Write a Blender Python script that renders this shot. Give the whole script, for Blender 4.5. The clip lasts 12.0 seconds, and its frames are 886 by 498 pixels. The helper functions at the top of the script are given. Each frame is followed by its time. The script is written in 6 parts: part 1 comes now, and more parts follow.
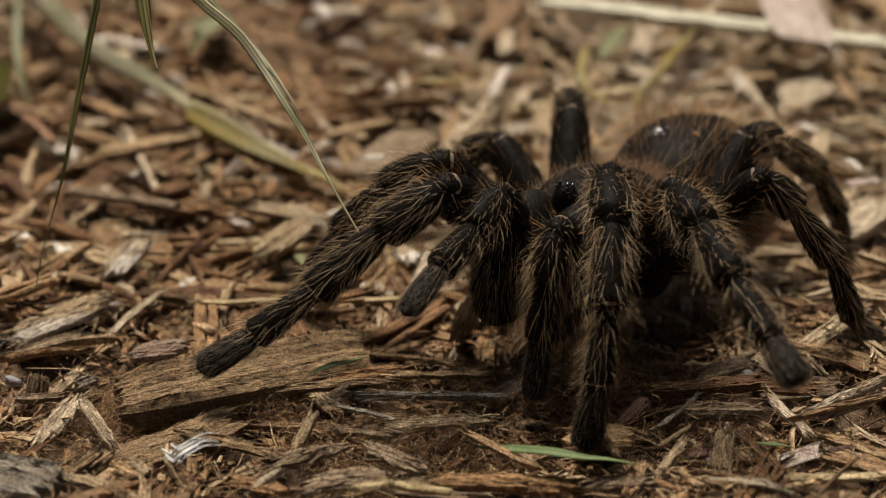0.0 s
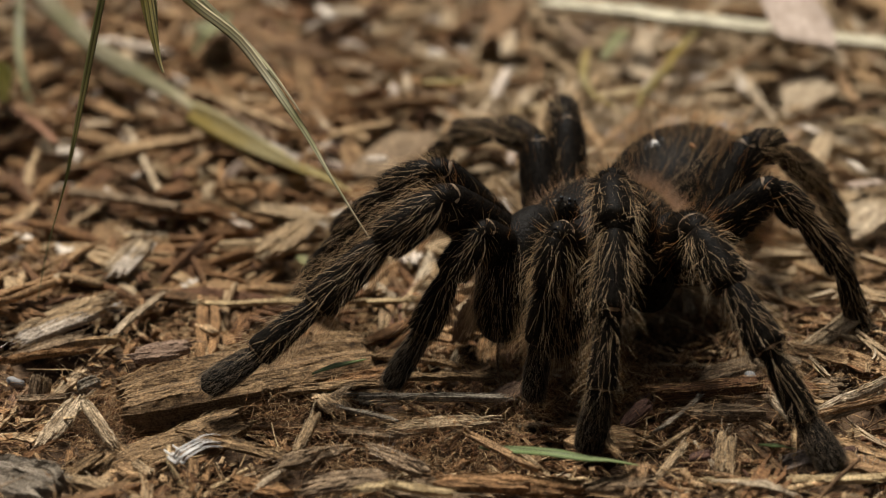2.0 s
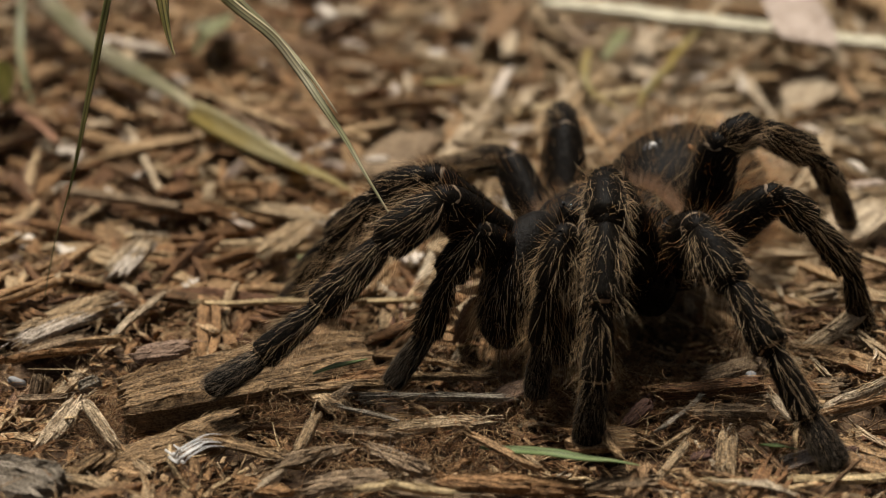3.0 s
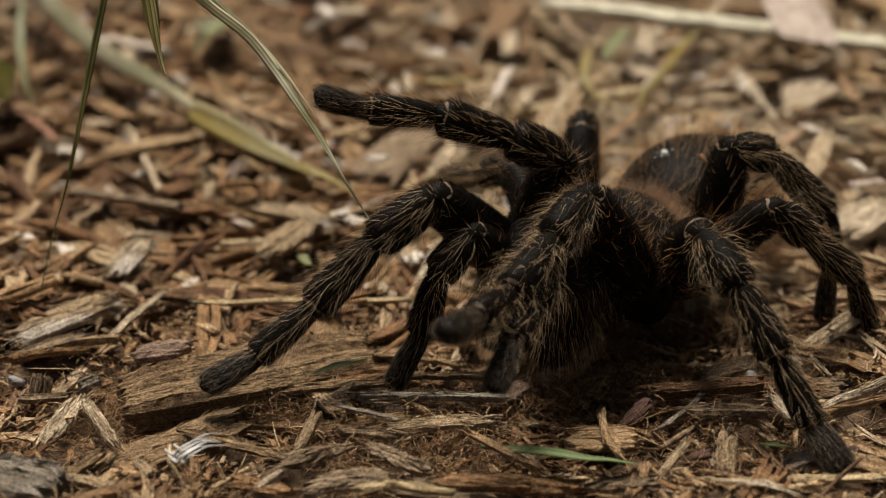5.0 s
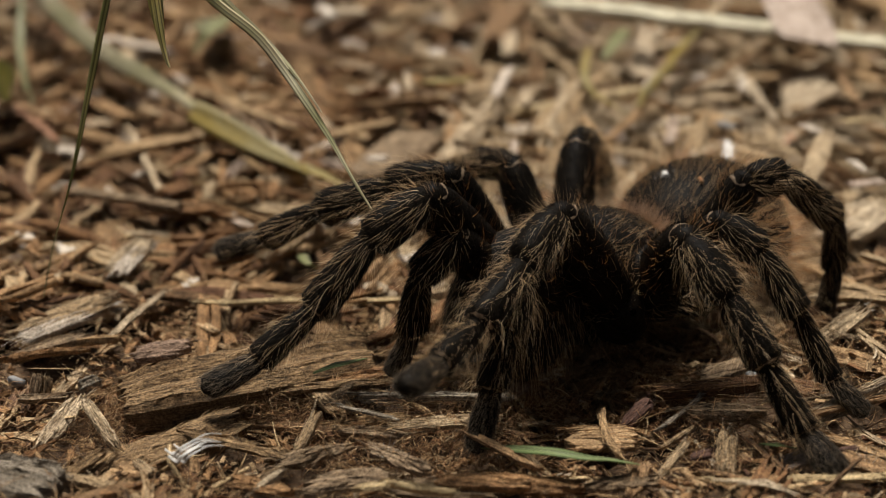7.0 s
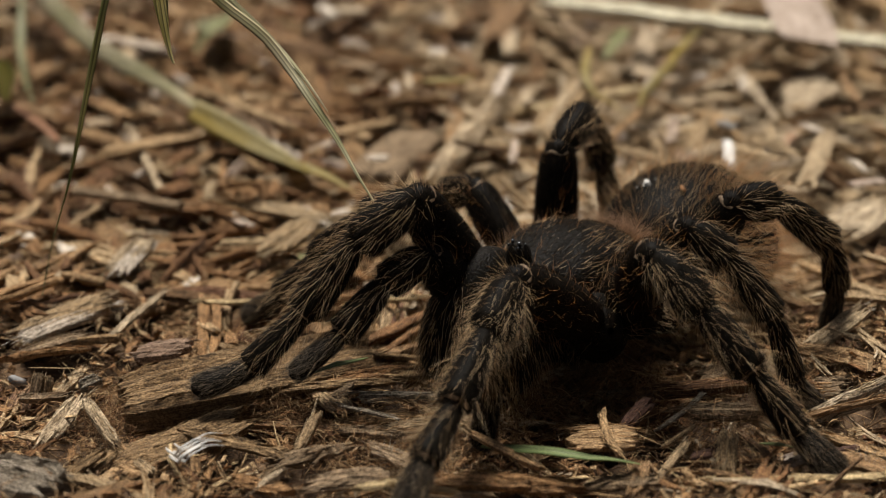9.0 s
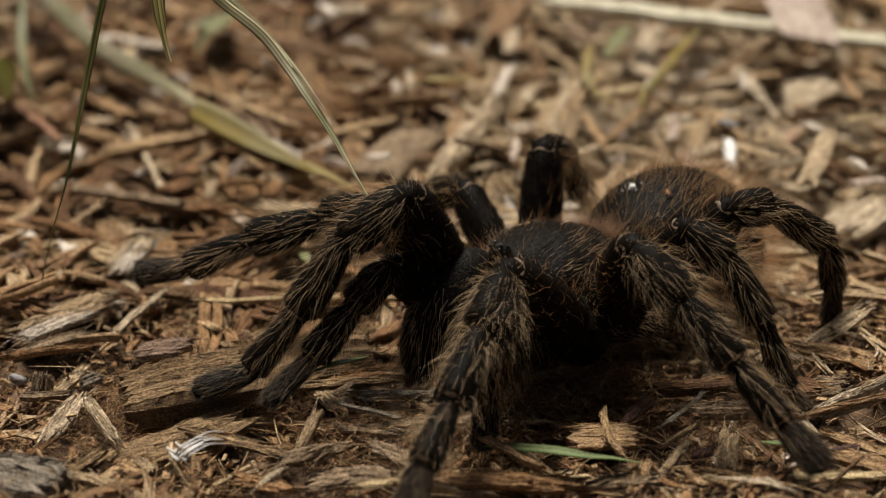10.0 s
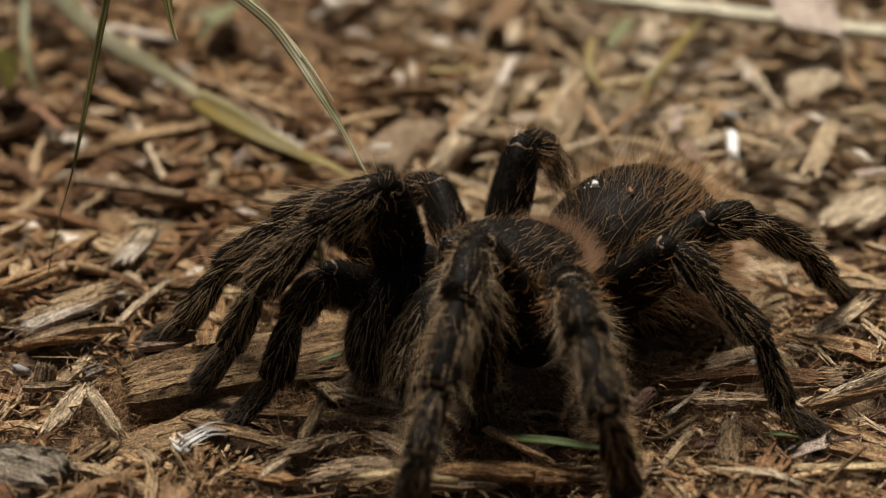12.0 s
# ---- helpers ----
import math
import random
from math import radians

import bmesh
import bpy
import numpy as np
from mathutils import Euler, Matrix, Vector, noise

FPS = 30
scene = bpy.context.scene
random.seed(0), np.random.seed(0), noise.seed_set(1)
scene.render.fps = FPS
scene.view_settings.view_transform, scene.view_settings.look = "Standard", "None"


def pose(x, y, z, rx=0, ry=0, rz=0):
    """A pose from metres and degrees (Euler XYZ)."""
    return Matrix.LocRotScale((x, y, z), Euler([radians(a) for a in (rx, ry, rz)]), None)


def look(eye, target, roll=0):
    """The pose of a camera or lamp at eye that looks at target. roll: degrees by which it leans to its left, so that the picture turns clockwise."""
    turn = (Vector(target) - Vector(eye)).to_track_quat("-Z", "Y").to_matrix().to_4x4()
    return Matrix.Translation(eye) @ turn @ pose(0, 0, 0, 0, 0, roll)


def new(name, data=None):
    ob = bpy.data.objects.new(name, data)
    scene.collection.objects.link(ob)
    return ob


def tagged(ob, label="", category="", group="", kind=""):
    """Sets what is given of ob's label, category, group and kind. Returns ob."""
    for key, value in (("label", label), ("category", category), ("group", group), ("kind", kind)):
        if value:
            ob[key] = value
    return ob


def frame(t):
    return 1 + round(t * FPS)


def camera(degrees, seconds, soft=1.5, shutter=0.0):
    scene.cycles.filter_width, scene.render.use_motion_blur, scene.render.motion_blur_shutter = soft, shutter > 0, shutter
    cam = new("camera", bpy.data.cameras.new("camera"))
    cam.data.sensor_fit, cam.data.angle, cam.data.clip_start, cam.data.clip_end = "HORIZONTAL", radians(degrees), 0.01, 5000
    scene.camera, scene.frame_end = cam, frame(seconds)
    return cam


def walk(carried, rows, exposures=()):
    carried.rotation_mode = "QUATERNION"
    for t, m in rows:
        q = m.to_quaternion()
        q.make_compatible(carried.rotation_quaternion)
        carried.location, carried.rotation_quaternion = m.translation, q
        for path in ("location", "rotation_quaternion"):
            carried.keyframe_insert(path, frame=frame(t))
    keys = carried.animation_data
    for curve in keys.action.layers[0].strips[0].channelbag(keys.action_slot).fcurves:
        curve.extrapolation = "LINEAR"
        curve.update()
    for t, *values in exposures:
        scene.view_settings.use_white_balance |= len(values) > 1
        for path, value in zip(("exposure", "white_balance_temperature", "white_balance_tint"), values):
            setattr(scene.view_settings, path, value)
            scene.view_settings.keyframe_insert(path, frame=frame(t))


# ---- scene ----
# ---- camera ----
LENS = 24.7
EYE = (0.0, -0.33138, 0.14066)
cam = camera(LENS, 12.0, soft=1.0, shutter=0.4)
cam.data.dof.use_dof = True
cam.data.dof.focus_distance = 0.298
cam.data.dof.aperture_fstop = 15.5


def aim(pan, dip):
    """The camera's pose: it stands still and only turns a little; degrees to the left and downwards."""
    return pose(*EYE, 90 - dip, 0, pan)


walk(cam, [
    (0, aim(-0.0960, 23.0160)),
    (0.5, aim(-0.0800, 23.0000)),
    (1, aim(-0.0560, 22.9952)),
    (1.5, aim(-0.0480, 22.9840)),
    (2, aim(-0.0320, 22.9792)),
    (2.5, aim(-0.0160, 22.9792)),
    (3, aim(0.0000, 22.9840)),
    (5, aim(0.0000, 23.0000)),
    (7, aim(0.0000, 23.0000)),
    (9, aim(0.0192, 23.0160)),
    (9.5, aim(0.0240, 23.0240)),
    (10, aim(0.0480, 23.0560)),
    (10.5, aim(0.0640, 23.1040)),
    (11, aim(0.0720, 23.1440)),
    (11.5, aim(0.0832, 23.2080)),
    (12, aim(0.1280, 23.3120)),
], exposures=[(0, 0.50), (12, 0.50)])

# ---- light ----
world = bpy.data.worlds.new("world")
scene.world = world
world.use_nodes = True
wn = world.node_tree.nodes
sky = wn.new("ShaderNodeTexSky")
sky.sky_type = "NISHITA"
sky.sun_disc = False
sky.sun_elevation, sky.sun_rotation = radians(70.4), radians(-18)
sky.air_density, sky.dust_density, sky.ozone_density = 1.0, 3.0, 0.6
haze = wn.new("ShaderNodeHueSaturation")
haze.inputs["Saturation"].default_value = 0.35
world.node_tree.links.new(sky.outputs[0], haze.inputs["Color"])
world.node_tree.links.new(haze.outputs[0], wn["Background"].inputs["Color"])
wn["Background"].inputs["Strength"].default_value = 0.030

sun_data = bpy.data.lights.new("sun", "SUN")
sun_data.energy, sun_data.angle, sun_data.color = 4.9, radians(24), (1.0, 0.965, 0.90)
sun = new("sun", sun_data)
sun.matrix_world = look((-0.22, 0.66, 1.95), (0, 0, 0))

# ---- materials ----
def material(name, rough=0.7, spec=0.3):
    m = bpy.data.materials.new(name)
    m.use_nodes = True
    b = m.node_tree.nodes["Principled BSDF"]
    b.inputs["Roughness"].default_value = rough
    b.inputs["Specular IOR Level"].default_value = spec
    return m, m.node_tree, b


def node(tree, kind, links=(), **values):
    """A node of that kind; links: (input, socket) pairs; values: plain input values by name."""
    n = tree.nodes.new("ShaderNode" + kind)
    for key, value in values.items():
        n.inputs[key].default_value = value
    for key, socket in links:
        tree.links.new(socket, n.inputs[key])
    return n


def ramp(tree, fac, stops):
    n = tree.nodes.new("ShaderNodeValToRGB")
    while len(n.color_ramp.elements) < len(stops):
        n.color_ramp.elements.new(0.5)
    for e, (at, colour) in zip(n.color_ramp.elements, stops):
        e.position, e.color = at, (*colour, 1)
    tree.links.new(fac, n.inputs[0])
    return n.outputs[0]


def maths(tree, op, a, b):
    n = tree.nodes.new("ShaderNodeMath")
    n.operation = op
    for i, v in enumerate((a, b)):
        if isinstance(v, (int, float)):
            n.inputs[i].default_value = v
        else:
            tree.links.new(v, n.inputs[i])
    return n.outputs[0]


def tint(tree, colour, factor, blend="MULTIPLY", amount=1.0):
    n = tree.nodes.new("ShaderNodeMix")
    n.data_type, n.blend_type = "RGBA", blend
    n.inputs[0].default_value = amount
    tree.links.new(colour, n.inputs[6])
    tree.links.new(factor, n.inputs[7])
    return n.outputs[2]


def wood_material(name, stops, grain=(420.0, 6500.0), contrast=0.5, bump=0.6, rough=0.8):
    """Torn wood: its colour varies from piece to piece, its grain runs along the piece."""
    m, t, b = material(name, rough, 0.2)
    geo = t.nodes.new("ShaderNodeNewGeometry")
    info = t.nodes.new("ShaderNodeObjectInfo")
    tone = t.nodes.new("ShaderNodeAttribute")
    tone.attribute_name = "tone"
    isl = maths(t, "MULTIPLY", geo.outputs["Random Per Island"], 0.16)
    r = maths(t, "FRACT", maths(t, "ADD", maths(t, "ADD", tone.outputs["Fac"], isl), info.outputs["Random"]), 0.0)
    base = ramp(t, r, stops)
    uv = t.nodes.new("ShaderNodeTexCoord")
    shift = node(t, "CombineXYZ", [("Z", maths(t, "MULTIPLY", r, 37.0))])
    place = node(t, "VectorMath", [(0, uv.outputs["UV"]), (1, shift.outputs[0])])
    place.operation = "ADD"
    scaled = node(t, "Mapping", [("Vector", place.outputs[0])], Scale=(grain[0], grain[1], 1.0))
    fine = node(t, "TexNoise", [("Vector", scaled.outputs[0])], Scale=1.0, Detail=4.0, Roughness=0.65)
    broad = node(t, "Mapping", [("Vector", place.outputs[0])], Scale=(210.0, 700.0, 1.0))
    stain = node(t, "TexNoise", [("Vector", broad.outputs[0])], Scale=1.0, Detail=4.0, Roughness=0.65)
    g = ramp(t, fine.outputs[0], [(0.38, (0.85 - contrast,) * 3), (0.57, (1.22,) * 3)])
    s = ramp(t, stain.outputs[0], [(0.32, (0.52, 0.46, 0.40)), (0.56, (1.1, 1.08, 1.05))])
    crumb = node(t, "TexNoise", [("Vector", uv.outputs["Object"])], Scale=2600.0, Detail=5.0, Roughness=0.7)
    c = ramp(t, crumb.outputs[0], [(0.38, (0.48, 0.46, 0.44)), (0.58, (1.38, 1.38, 1.37))])
    colour = tint(t, tint(t, tint(t, base, g), s), c)
    t.links.new(colour, b.inputs["Base Color"])
    rough_skin = node(t, "Bump", [("Height", crumb.outputs[0])], Strength=1.0, Distance=0.0004)
    bp = node(t, "Bump", [("Height", fine.outputs[0]), ("Normal", rough_skin.outputs[0])], Strength=bump, Distance=0.0004)
    t.links.new(bp.outputs[0], b.inputs["Normal"])
    return m


DARK_WOOD = wood_material("dark_wood", [
    (0.00, (0.105, 0.050, 0.022)), (0.25, (0.215, 0.109, 0.047)), (0.55, (0.325, 0.184, 0.083)),
    (0.82, (0.410, 0.272, 0.145)), (0.95, (0.480, 0.345, 0.200)), (1.00, (0.150, 0.065, 0.038))], contrast=0.5)
WOOD = wood_material("torn_wood", [
    (0.00, (0.140, 0.080, 0.041)), (0.18, (0.240, 0.142, 0.072)), (0.40, (0.325, 0.200, 0.100)),
    (0.64, (0.375, 0.243, 0.124)), (0.84, (0.425, 0.298, 0.168)), (0.94, (0.500, 0.392, 0.262)),
    (1.00, (0.260, 0.130, 0.075))])
PALE_WOOD = wood_material("pale_wood", [(0.0, (0.335, 0.232, 0.128)), (0.5, (0.40, 0.296, 0.180)), (1.0, (0.50, 0.402, 0.285))])
PLANK_WOOD = wood_material("plank_wood", [(0.0, (0.25, 0.16, 0.082)), (1.0, (0.30, 0.20, 0.103))],
                           grain=(500.0, 4200.0), contrast=0.5, bump=1.0)
GREY_CHIP = wood_material("grey_brown_wood", [(0.0, (0.215, 0.150, 0.088)), (1.0, (0.27, 0.19, 0.118))])
GREY_WOOD = wood_material("weathered_wood", [(0.0, (0.23, 0.19, 0.145)), (1.0, (0.28, 0.24, 0.185))])
PINK_BARK = wood_material("pink_bark", [(0.0, (0.20, 0.130, 0.090)), (1.0, (0.26, 0.175, 0.122))], contrast=0.4)
RED_BARK = wood_material("red_bark", [(0.0, (0.085, 0.045, 0.032)), (1.0, (0.12, 0.063, 0.045))], contrast=0.4)
FIBRE = wood_material("bark_fibre", [
    (0.0, (0.08, 0.043, 0.02)), (0.35, (0.20, 0.115, 0.055)), (0.7, (0.38, 0.24, 0.12)), (1.0, (0.55, 0.40, 0.22))],
    contrast=0.3, bump=0.2)
RED_FIBRE = wood_material("reddish_fibre", [
    (0.0, (0.10, 0.044, 0.018)), (0.4, (0.27, 0.135, 0.057)), (0.8, (0.42, 0.26, 0.13)), (1.0, (0.52, 0.37, 0.21))],
    contrast=0.3, bump=0.2)
BLEACHED = wood_material("bleached_wood", [(0.0, (0.45, 0.375, 0.300)), (0.6, (0.62, 0.545, 0.46)), (1.0, (0.38, 0.28, 0.22))], contrast=0.35)
WHITE_STRAW = wood_material("bleached_straw", [(0.0, (0.52, 0.47, 0.34)), (1.0, (0.60, 0.56, 0.43))], grain=(60.0, 2600.0), contrast=0.2, bump=0.3, rough=0.5)
PINK_LEAF = wood_material("dry_pink_leaf", [(0.0, (0.36, 0.288, 0.238)), (1.0, (0.41, 0.330, 0.278))], contrast=0.2, bump=0.3)
STRAW = wood_material("dry_straw", [(0.0, (0.40, 0.295, 0.155)), (1.0, (0.48, 0.37, 0.21))], grain=(60.0, 3600.0), contrast=0.25, bump=0.3, rough=0.5)


def humus_material():
    m, t, b = material("humus", 0.9, 0.15)
    co = t.nodes.new("ShaderNodeTexCoord")
    a = node(t, "TexNoise", [("Vector", co.outputs["Object"])], Scale=420.0, Detail=6.0, Roughness=0.7)
    c = node(t, "TexNoise", [("Vector", co.outputs["Object"])], Scale=45.0, Detail=3.0)
    base = ramp(t, a.outputs[0], [(0.3, (0.028, 0.016, 0.009)), (0.5, (0.10, 0.060, 0.034)), (0.72, (0.25, 0.16, 0.09))])
    t.links.new(tint(t, base, ramp(t, c.outputs[0], [(0.3, (0.6,) * 3), (0.7, (1.15,) * 3)])), b.inputs["Base Color"])
    t.links.new(node(t, "Bump", [("Height", a.outputs[0])], Strength=0.8, Distance=0.0015).outputs[0], b.inputs["Normal"])
    return m


HUMUS = humus_material()


def leaf_material(name, low, high, rough=0.45):
    """A grass blade with ribs along its length."""
    m, t, b = material(name, rough, 0.4)
    uv = t.nodes.new("ShaderNodeTexCoord")
    ribs = node(t, "Mapping", [("Vector", uv.outputs["UV"])], Scale=(15.0, 3000.0, 1.0))
    a = node(t, "TexNoise", [("Vector", ribs.outputs[0])], Scale=1.0, Detail=2.0)
    patch = node(t, "Mapping", [("Vector", uv.outputs["UV"])], Scale=(70.0, 200.0, 1.0))
    c = node(t, "TexNoise", [("Vector", patch.outputs[0])], Scale=1.0, Detail=2.0)
    base = ramp(t, c.outputs[0], [(0.38, low), (0.62, high)])
    t.links.new(tint(t, base, ramp(t, a.outputs[0], [(0.40, (0.35,) * 3), (0.60, (1.25,) * 3)])), b.inputs["Base Color"])
    t.links.new(node(t, "Bump", [("Height", a.outputs[0])], Strength=0.6, Distance=0.0003).outputs[0], b.inputs["Normal"])
    glow = t.nodes.new("ShaderNodeBsdfTranslucent")
    t.links.new(b.inputs["Base Color"].links[0].from_socket, glow.inputs["Color"])
    mix = t.nodes.new("ShaderNodeMixShader")
    mix.inputs[0].default_value = 0.55
    t.links.new(b.outputs[0], mix.inputs[1])
    t.links.new(glow.outputs[0], mix.inputs[2])
    t.links.new(mix.outputs[0], t.nodes["Material Output"].inputs["Surface"])
    return m


LEAF_GREEN = leaf_material("fresh_green_blade", (0.19, 0.25, 0.09), (0.29, 0.34, 0.15))
GREEN_BLADE = leaf_material("green_blade", (0.50, 0.49, 0.17), (0.78, 0.72, 0.42))
OLIVE_BLADE = leaf_material("olive_blade", (0.20, 0.21, 0.075), (0.42, 0.40, 0.20))
DRY_BLADE = leaf_material("dry_green_blade", (0.38, 0.36, 0.17), (0.70, 0.64, 0.44))
PALE_LEAF = leaf_material("pale_green_leaf", (0.31, 0.31, 0.14), (0.41, 0.39, 0.21))
YELLOW_BLADE = leaf_material("yellow_blade", (0.44, 0.32, 0.075), (0.50, 0.41, 0.19))
STRAW_BLADE = leaf_material("straw_green_blade", (0.34, 0.31, 0.155), (0.50, 0.43, 0.27))


def plain(name, colour, rough=0.6, spec=0.3, vary=0.25, scale=900.0, bump=0.0):
    m, t, b = material(name, rough, spec)
    co = t.nodes.new("ShaderNodeTexCoord")
    n = node(t, "TexNoise", [("Vector", co.outputs["Object"])], Scale=scale, Detail=4.0)
    lo, hi = [c * (1 - vary) for c in colour], [min(1, c * (1 + vary)) for c in colour]
    t.links.new(ramp(t, n.outputs[0], [(0.35, lo), (0.65, hi)]), b.inputs["Base Color"])
    if bump:
        t.links.new(node(t, "Bump", [("Height", n.outputs[0])], Strength=bump, Distance=0.0004).outputs[0], b.inputs["Normal"])
    return m


def hair_material(name, low, high, rough=0.5, spec=0.4):
    m, t, b = material(name, rough, spec)
    geo = t.nodes.new("ShaderNodeNewGeometry")
    colour = ramp(t, geo.outputs["Random Per Island"], [(0.1, low), (0.9, high)])
    t.links.new(colour, b.inputs["Base Color"])
    glow = t.nodes.new("ShaderNodeBsdfTranslucent")
    t.links.new(colour, glow.inputs["Color"])
    mix = t.nodes.new("ShaderNodeMixShader")
    mix.inputs[0].default_value = 0.5
    t.links.new(b.outputs[0], mix.inputs[1])
    t.links.new(glow.outputs[0], mix.inputs[2])
    t.links.new(mix.outputs[0], t.nodes["Material Output"].inputs["Surface"])
    return m


CUTICLE = plain("black_cuticle", (0.0058, 0.0042, 0.0027), 0.55, 0.035, 0.5, 1500.0, 0.3)
GLOSSY_CUTICLE = plain("glossy_cuticle", (0.006, 0.0044, 0.0028), 0.42, 0.05, 0.7, 2600.0, 0.7)
MEMBRANE = plain("joint_membrane", (0.125, 0.084, 0.050), 0.6, 0.2, 0.35, 2500.0)
FUZZ = hair_material("dark_fuzz", (0.004, 0.0030, 0.0021), (0.026, 0.0185, 0.0115), 0.5, 0.08)
TAN_HAIR = hair_material("tan_setae", (0.36, 0.235, 0.115), (0.90, 0.69, 0.43), 0.42, 0.4)
DARK_HAIR = hair_material("dark_brown_setae", (0.05, 0.028, 0.012), (0.26, 0.155, 0.072), 0.45, 0.35)
# real pale hairs and fluff, and the painted glints on carapace and abdomen
PALE_HAIR_AND_GLINT = hair_material("pale_hairs_and_glints", (0.35, 0.30, 0.24), (0.70, 0.64, 0.55), 0.5, 0.3)
RUST_SCRAP = plain("orange_scrap", (0.22, 0.095, 0.032), 0.6, 0.2, 0.3)
FAWN_HAIR = hair_material("fawn_setae", (0.36, 0.22, 0.13), (0.74, 0.52, 0.36), 0.5, 0.3)
RUST_HAIR = hair_material("rust_setae", (0.44, 0.205, 0.070), (0.86, 0.52, 0.23), 0.42, 0.4)
SCOPULA = hair_material("grey_scopula", (0.045, 0.034, 0.024), (0.250, 0.195, 0.138), 0.55, 0.15)
EYE_SHINE = plain("eye_lens", (0.02, 0.02, 0.02), 0.05, 0.8, 0.1)
WHITE = plain("white_fleck", (0.52, 0.49, 0.45), 0.6, 0.3, 0.1, 2500.0, 0.4)
CHALK = plain("white_chalk", (0.64, 0.61, 0.57), 0.6, 0.2, 0.12, 1800.0, 0.3)
STONE = plain("grey_stone", (0.20, 0.19, 0.18), 0.7, 0.2, 0.2, 1500.0)
FANG = plain("black_fang", (0.02, 0.012, 0.010), 0.18, 0.6, 0.3)


# ---- mesh helpers ----
rng = np.random.default_rng(7)


def unit(a):
    return a / np.maximum(np.linalg.norm(a, axis=-1, keepdims=True), 1e-12)


class Builder:
    """Collects triangles of several materials into one mesh."""

    def __init__(self):
        self.v, self.f, self.m, self.uv, self.smooth, self.tone, self.n, self.mats = [], [], [], [], [], [], 0, []

    def add(self, verts, tris, mat, uv=None, smooth=True, tone=None):
        verts = np.asarray(verts, float).reshape(-1, 3)
        tris = np.asarray(tris, int).reshape(-1, 3)
        if mat not in self.mats:
            self.mats.append(mat)
        self.v.append(verts)
        self.f.append(tris + self.n)
        self.m.append(np.full(len(tris), self.mats.index(mat)))
        self.smooth.append(np.full(len(tris), smooth))
        self.uv.append(np.zeros((len(verts), 2)) if uv is None else np.asarray(uv, float).reshape(-1, 2))
        self.tone.append(np.zeros(len(verts)) if tone is None else np.repeat(tone, len(verts) // len(tone)))
        self.n += len(verts)
        return self

    def mesh(self, name):
        v, f = np.concatenate(self.v), np.concatenate(self.f)
        me = bpy.data.meshes.new(name)
        me.vertices.add(len(v))
        me.vertices.foreach_set("co", v.astype(np.float32).ravel())
        me.loops.add(f.size)
        me.loops.foreach_set("vertex_index", f.astype(np.int32).ravel())
        me.polygons.add(len(f))
        me.polygons.foreach_set("loop_start", np.arange(0, f.size, 3, dtype=np.int32))
        me.polygons.foreach_set("material_index", np.concatenate(self.m).astype(np.int32))
        me.polygons.foreach_set("use_smooth", np.concatenate(self.smooth))
        layer = me.uv_layers.new(name="UVMap")
        layer.data.foreach_set("uv", np.concatenate(self.uv)[f.ravel()].astype(np.float32).ravel())
        me.attributes.new("tone", "FLOAT", "POINT").data.foreach_set("value", np.concatenate(self.tone).astype(np.float32))
        for mat in self.mats:
            me.materials.append(mat)
        me.update(calc_edges=True)
        me.validate()
        return me


def part(name, builder, parent, label=""):
    """Links a builder's mesh as one object under a thing or under a part."""
    ob = new(name, builder.mesh(name))
    ob.parent = parent
    return tagged(ob, label)


def grid_tris(rows, ring, closed=True):
    """Triangles of a sheet of rows x ring points; closed: each row is a ring."""
    cols = ring if closed else ring - 1
    i, j = np.meshgrid(np.arange(rows - 1), np.arange(cols), indexing="ij")
    a, b = i * ring + j, i * ring + (j + 1) % ring
    c, d = a + ring, b + ring
    return np.concatenate([np.stack([a, b, d], -1).reshape(-1, 3), np.stack([a, d, c], -1).reshape(-1, 3)])


def strips(centres, side, up, wide, thick, ring, ragged=0.0, capped=True):
    """Many bent sticks at once. centres (n, s, 3); side, up (n, s, 3); wide, thick (n, s): half sizes.
    Returns verts, tris and uv (metres along and around)."""
    n, s, _ = centres.shape
    ang = np.arange(ring) / ring * 2 * np.pi + np.pi / ring
    jig = 1 + ragged * rng.uniform(-1, 1, (n, s, ring))
    v = (centres[:, :, None] + side[:, :, None] * (wide[:, :, None] * np.cos(ang) * jig)[..., None]
         + up[:, :, None] * (thick[:, :, None] * np.sin(ang) * jig)[..., None])
    along = np.cumsum(np.concatenate([np.zeros((n, 1)), np.linalg.norm(np.diff(centres, axis=1), axis=-1)], 1), 1)
    uv = np.stack([np.repeat(along[:, :, None], ring, 2),
                   wide[:, :, None] * np.cos(ang) + 0.7 * thick[:, :, None] * np.sin(ang)], -1)
    one = grid_tris(s, ring)
    caps = [(0, j + 1, j) for j in range(1, ring - 1)] + [((s - 1) * ring, (s - 1) * ring + j, (s - 1) * ring + j + 1) for j in range(1, ring - 1)]
    if capped:
        one = np.concatenate([one, np.array(caps)])
    tris = one[None] + (np.arange(n) * s * ring)[:, None, None]
    return v, tris, uv


